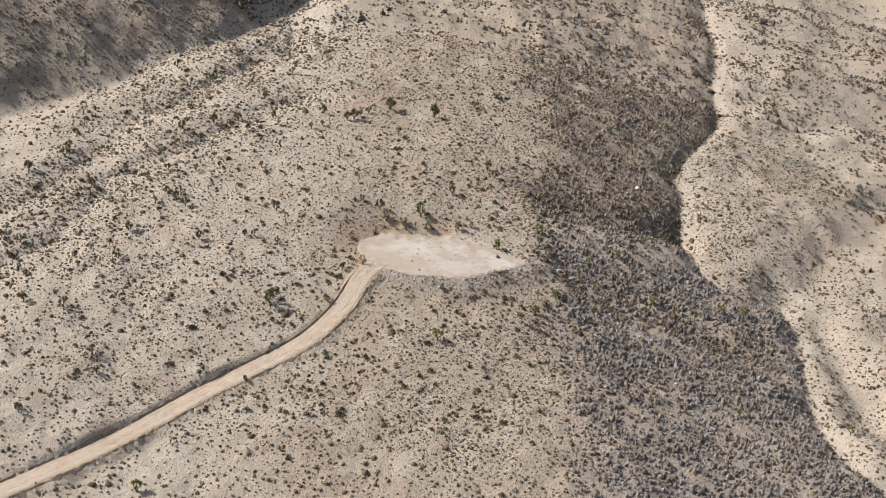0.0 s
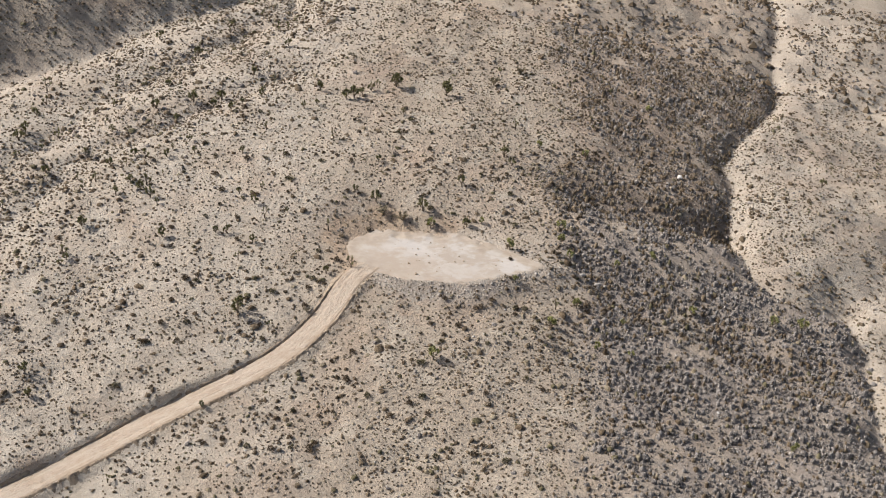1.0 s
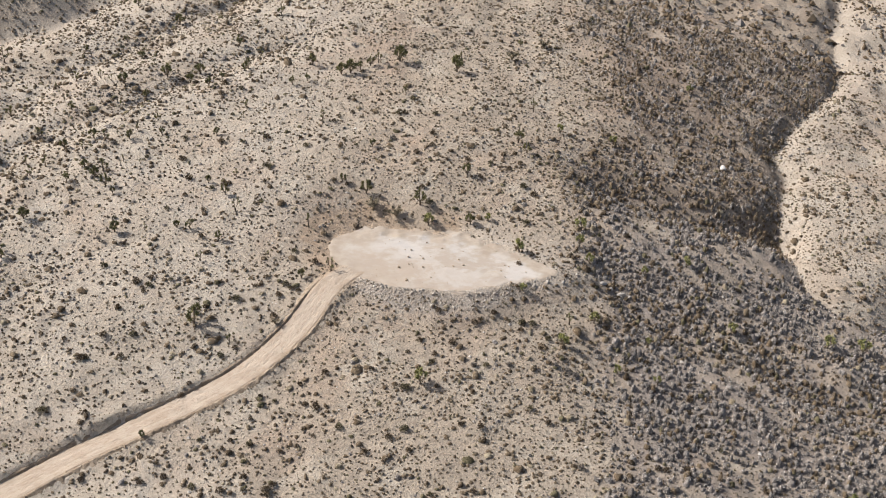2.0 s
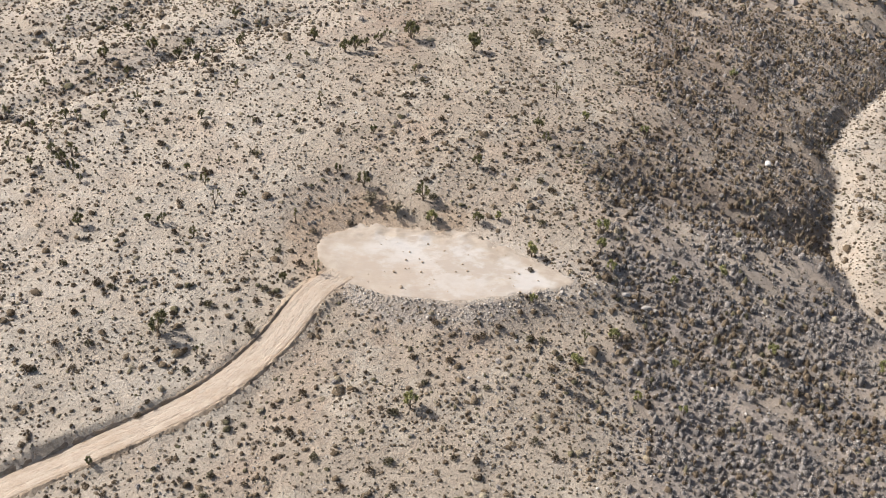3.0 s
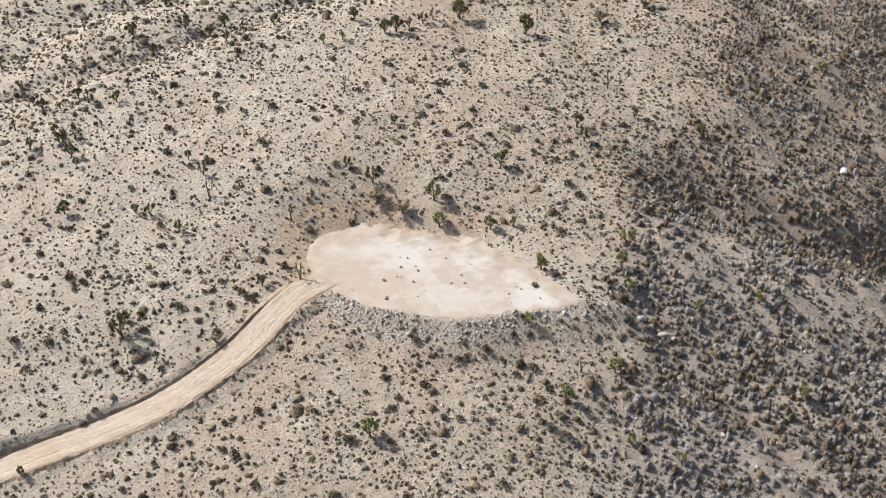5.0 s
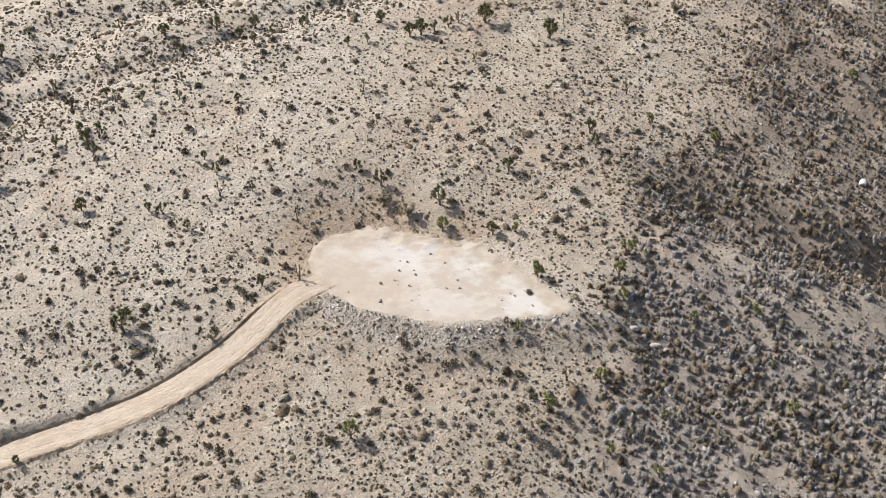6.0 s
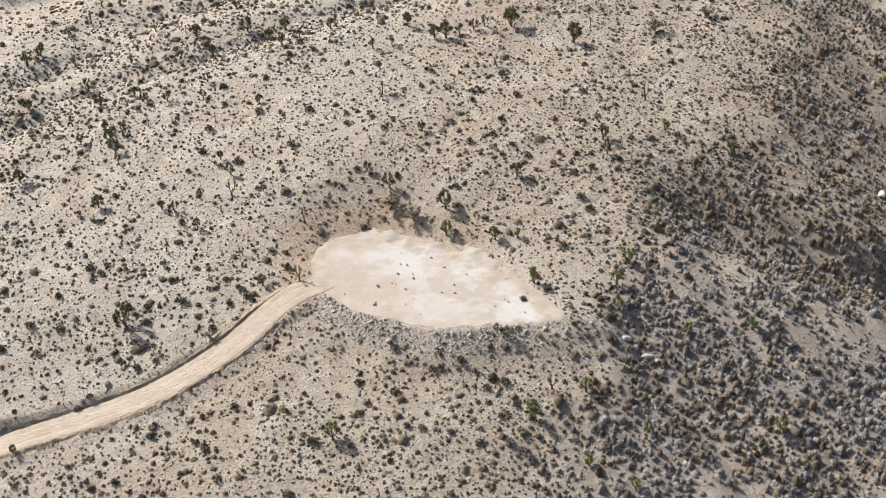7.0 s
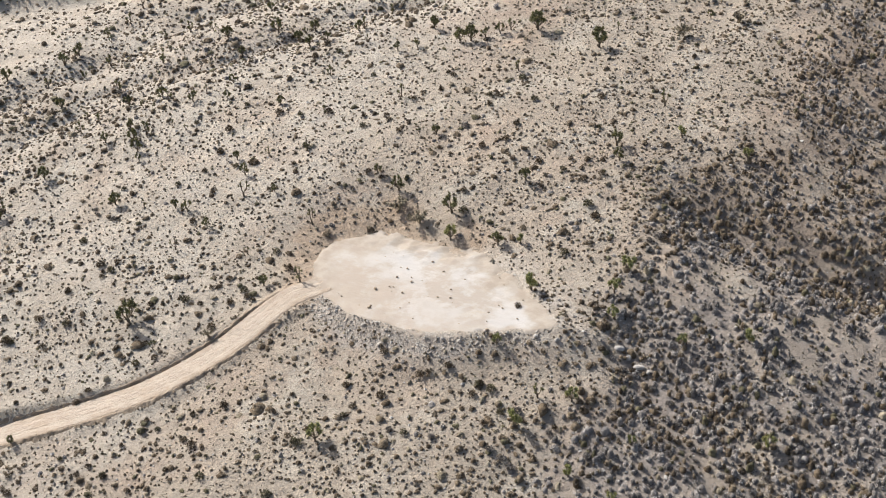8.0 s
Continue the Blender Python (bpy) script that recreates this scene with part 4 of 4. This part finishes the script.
while len(wash_spots) < 60:
    k = rnd.randrange(3, 9)
    line = (WASH_UPPER, WASH_LOWER)[rnd.random() < 0.45]
    (ax, ay), (bx, by) = line[min(k, len(line) - 2)], line[min(k, len(line) - 2) + 1]
    u = rnd.random()
    wash_spots.append((ax + (bx - ax) * u + rnd.gauss(3, 7), ay + (by - ay) * u + rnd.gauss(0, 7), rnd.uniform(1.1, 2.3)))
stand(young + full[:2], wash_spots, "Joshua tree among dense scrub of a dry wash", "joshua tree", "joshua trees of the washes", 9)
retire(full + thin + young + bright + dead)

dark_shrubs = [shrub(51, BLACKBRUSH, "shrub"), shrub(52, BLACKBRUSH, "shrub"), shrub(53, CREOSOTE, "shrub")]
grey_shrubs = [shrub(54, SAGE, "shrub"), shrub(55, SAGE, "shrub")]
stand(dark_shrubs, [(x, y, 2.1 * r) for x, y, r in ROADSIDE_SHRUBS], "dark rounded desert shrub on sandy soil", "shrub", "dark shrubs", 3)
stand(grey_shrubs + dark_shrubs[:1], [(x, y, 2.1 * r) for x, y, r in SLOPE_SHRUBS], "dusty grey desert shrub on stony slope", "shrub", "grey shrubs", 4)
loose, slope_spots = [], []
while len(loose) < 130:
    x, y = rnd.uniform(-48, 14), rnd.uniform(-40, 40)
    if clear_of_works(np.array([x]), np.array([y]), 1.0)[0]:
        loose.append((x, y, rnd.uniform(0.7, 1.25)))
while len(slope_spots) < 110:
    x, y = rnd.uniform(15, 44), rnd.uniform(-30, 40)
    slope_spots.append((x, y, rnd.uniform(0.6, 1.05)))
stand(dark_shrubs, loose, "dark rounded desert shrub on sandy soil", "shrub", "dark shrubs", 13)
stand(grey_shrubs + dark_shrubs[:1], slope_spots, "dusty grey desert shrub on stony slope", "shrub", "grey shrubs", 14)
retire(dark_shrubs + grey_shrubs)


# ---- rocks ----
def rock_mesh(name, seed, material, level=2):
    """A broken stone about one metre across."""
    rnd = random.Random(seed)
    bm = bmesh.new()
    bmesh.ops.create_icosphere(bm, subdivisions=level, radius=0.5)
    cuts = [(Vector((rnd.gauss(0, 1), rnd.gauss(0, 1), rnd.gauss(0, 1))).normalized(), rnd.uniform(0.26, 0.42)) for _ in range(7)]
    for v in bm.verts:
        for n, d in cuts:
            over = v.co.dot(n) - d
            if over > 0:
                v.co -= n * over
        v.co.z *= 0.75
    me = bpy.data.meshes.new(name)
    bm.to_mesh(me)
    bm.free()
    me.materials.append(material)
    return me


def place_rock(name, me, x, y, size, parent=None, lift=0.12, rnd=random.Random(5)):
    ob = new(name, me)
    z = float(height(x, y)) + lift * size
    ob.matrix_world = pose(x, y, z, rnd.uniform(-15, 15), rnd.uniform(-15, 15), rnd.uniform(0, 360)) @ Matrix.Diagonal((size * rnd.uniform(0.8, 1.3), size * rnd.uniform(0.7, 1.0), size * rnd.uniform(0.7, 1.1), 1))
    if parent:
        ob.parent = parent
    return ob


white_rocks = [rock_mesh("boulder", k, WHITE_ROCK, 3) for k in (1, 2)]
for x, y, size in ((39.4, 38.9, 1.15), (20.4, 34.4, 0.6)):
    tagged(place_rock("boulder", white_rocks[int(x) % 2], x, y, size, None, 0.2), "pale weathered boulder lying among dark scrub", "boulder", "pale boulders")
grey_rocks = [rock_mesh("boulder", k, GREY_ROCK, 3) for k in (3, 4)]
for x, y, size in ((21.1, 3.0, 1.1), (22.2, 2.7, 0.9), (23.6, 2.3, 1.1), (24.7, 2.2, 0.6), (28.0, 3.0, 0.7), (15.7, -0.3, 0.7), (13.6, -0.9, 0.6), (31.7, -9.0, 0.7)):
    tagged(place_rock("boulder", grey_rocks[int(x) % 2], x, y, size, None, 0.1), "dusty grey boulder half buried in the slope", "boulder", "grey boulders")
pad_stones = [rock_mesh("stone", k, CLOD, 2) for k in (5, 6)]
spots = [(-6.4, -1.2, 0.42), (-4.9, -4.5, 0.46), (8.8, -2.6, 0.5)]
while len(spots) < 46:
    x, y = rnd.uniform(-10, 12), rnd.uniform(-5, 7)
    if pad_distance(np.array([x]), np.array([y]))[0] < -0.8:
        spots.append((x, y, rnd.choice((0.12, 0.16, 0.22, 0.30)) * rnd.uniform(0.85, 1.15)))
for x, y, size in spots:
    ob = place_rock("stone", pad_stones[int(size * 100) % 2], x, y, size, None, 0.5)
    ob.location.z = 0.035 + 0.25 * size
    tagged(ob, "small dark stone lying on the graded pad", "stone", "stones on the pad")

# the rubble bank below the pad
bx_, by_ = scatter(-13, 14, -13, 1, 0.21)
bs_ = pad_distance(bx_, by_)
keep_ = (bs_ > 0.15) & (bs_ < 2.1 + 0.7 * fractal(bx_, by_, 2.0, 2, 301)) & (by_ < -3.2 + 0.45 * (bx_ - 6) * (bx_ > 6)) & (bx_ > -11.3)
keep_ &= dice.uniform(size=len(bx_)) < 0.75
rubble = lumps("rubble_bank", bx_[keep_], by_[keep_], np.clip(np.exp(dice.normal(-2.55, 0.4, keep_.sum())), 0.03, 0.2), GRAVEL, "grey broken rubble banked below the pad edge", 0.25)
rubble_rocks = [rock_mesh("rock", k, RUBBLE, 1) for k in (11, 12, 13)]
for k in range(270):
    for _ in range(60):
        x, y = rnd.uniform(-11.5, 13), rnd.uniform(-11, 1)
        s = pad_distance(np.array([x]), np.array([y]))[0]
        if 0.1 < s < 2.5 and y < -3.0 + 0.45 * max(0, x - 6):
            break
    place_rock("rock", rubble_rocks[k % 3], x, y, min(0.65, math.exp(rnd.gauss(-1.4, 0.42))), rubble, 0.15, rnd)

# clods turned up along both edges of the road and round the pad
run_ = np.gradient(ROAD_POINTS, axis=0)
run_ /= np.linalg.norm(run_, axis=1)[:, None]
cx_, cy_ = [], []
for k in range(2, len(ROAD_POINTS) - 8):
    for side, count in ((-1, 9), (1, 3)):
        for _ in range(count):
            off = side * (ROAD_HALF + rnd.gauss(0.42 if side > 0 else 0.35, 0.22))
            ahead = rnd.uniform(-0.5, 0.5)
            cx_.append(ROAD_POINTS[k, 0] + run_[k, 0] * ahead + run_[k, 1] * off)
            cy_.append(ROAD_POINTS[k, 1] + run_[k, 1] * ahead - run_[k, 0] * off)
cx_, cy_ = np.array(cx_), np.array(cy_)
keep_ = pad_distance(cx_, cy_) > 1.2
lumps("dirt_clods", cx_[keep_], cy_[keep_], np.clip(np.exp(dice.normal(-2.3, 0.45, keep_.sum())), 0.04, 0.3), CLOD, "brown dirt clods heaped along the road edges", 0.1)
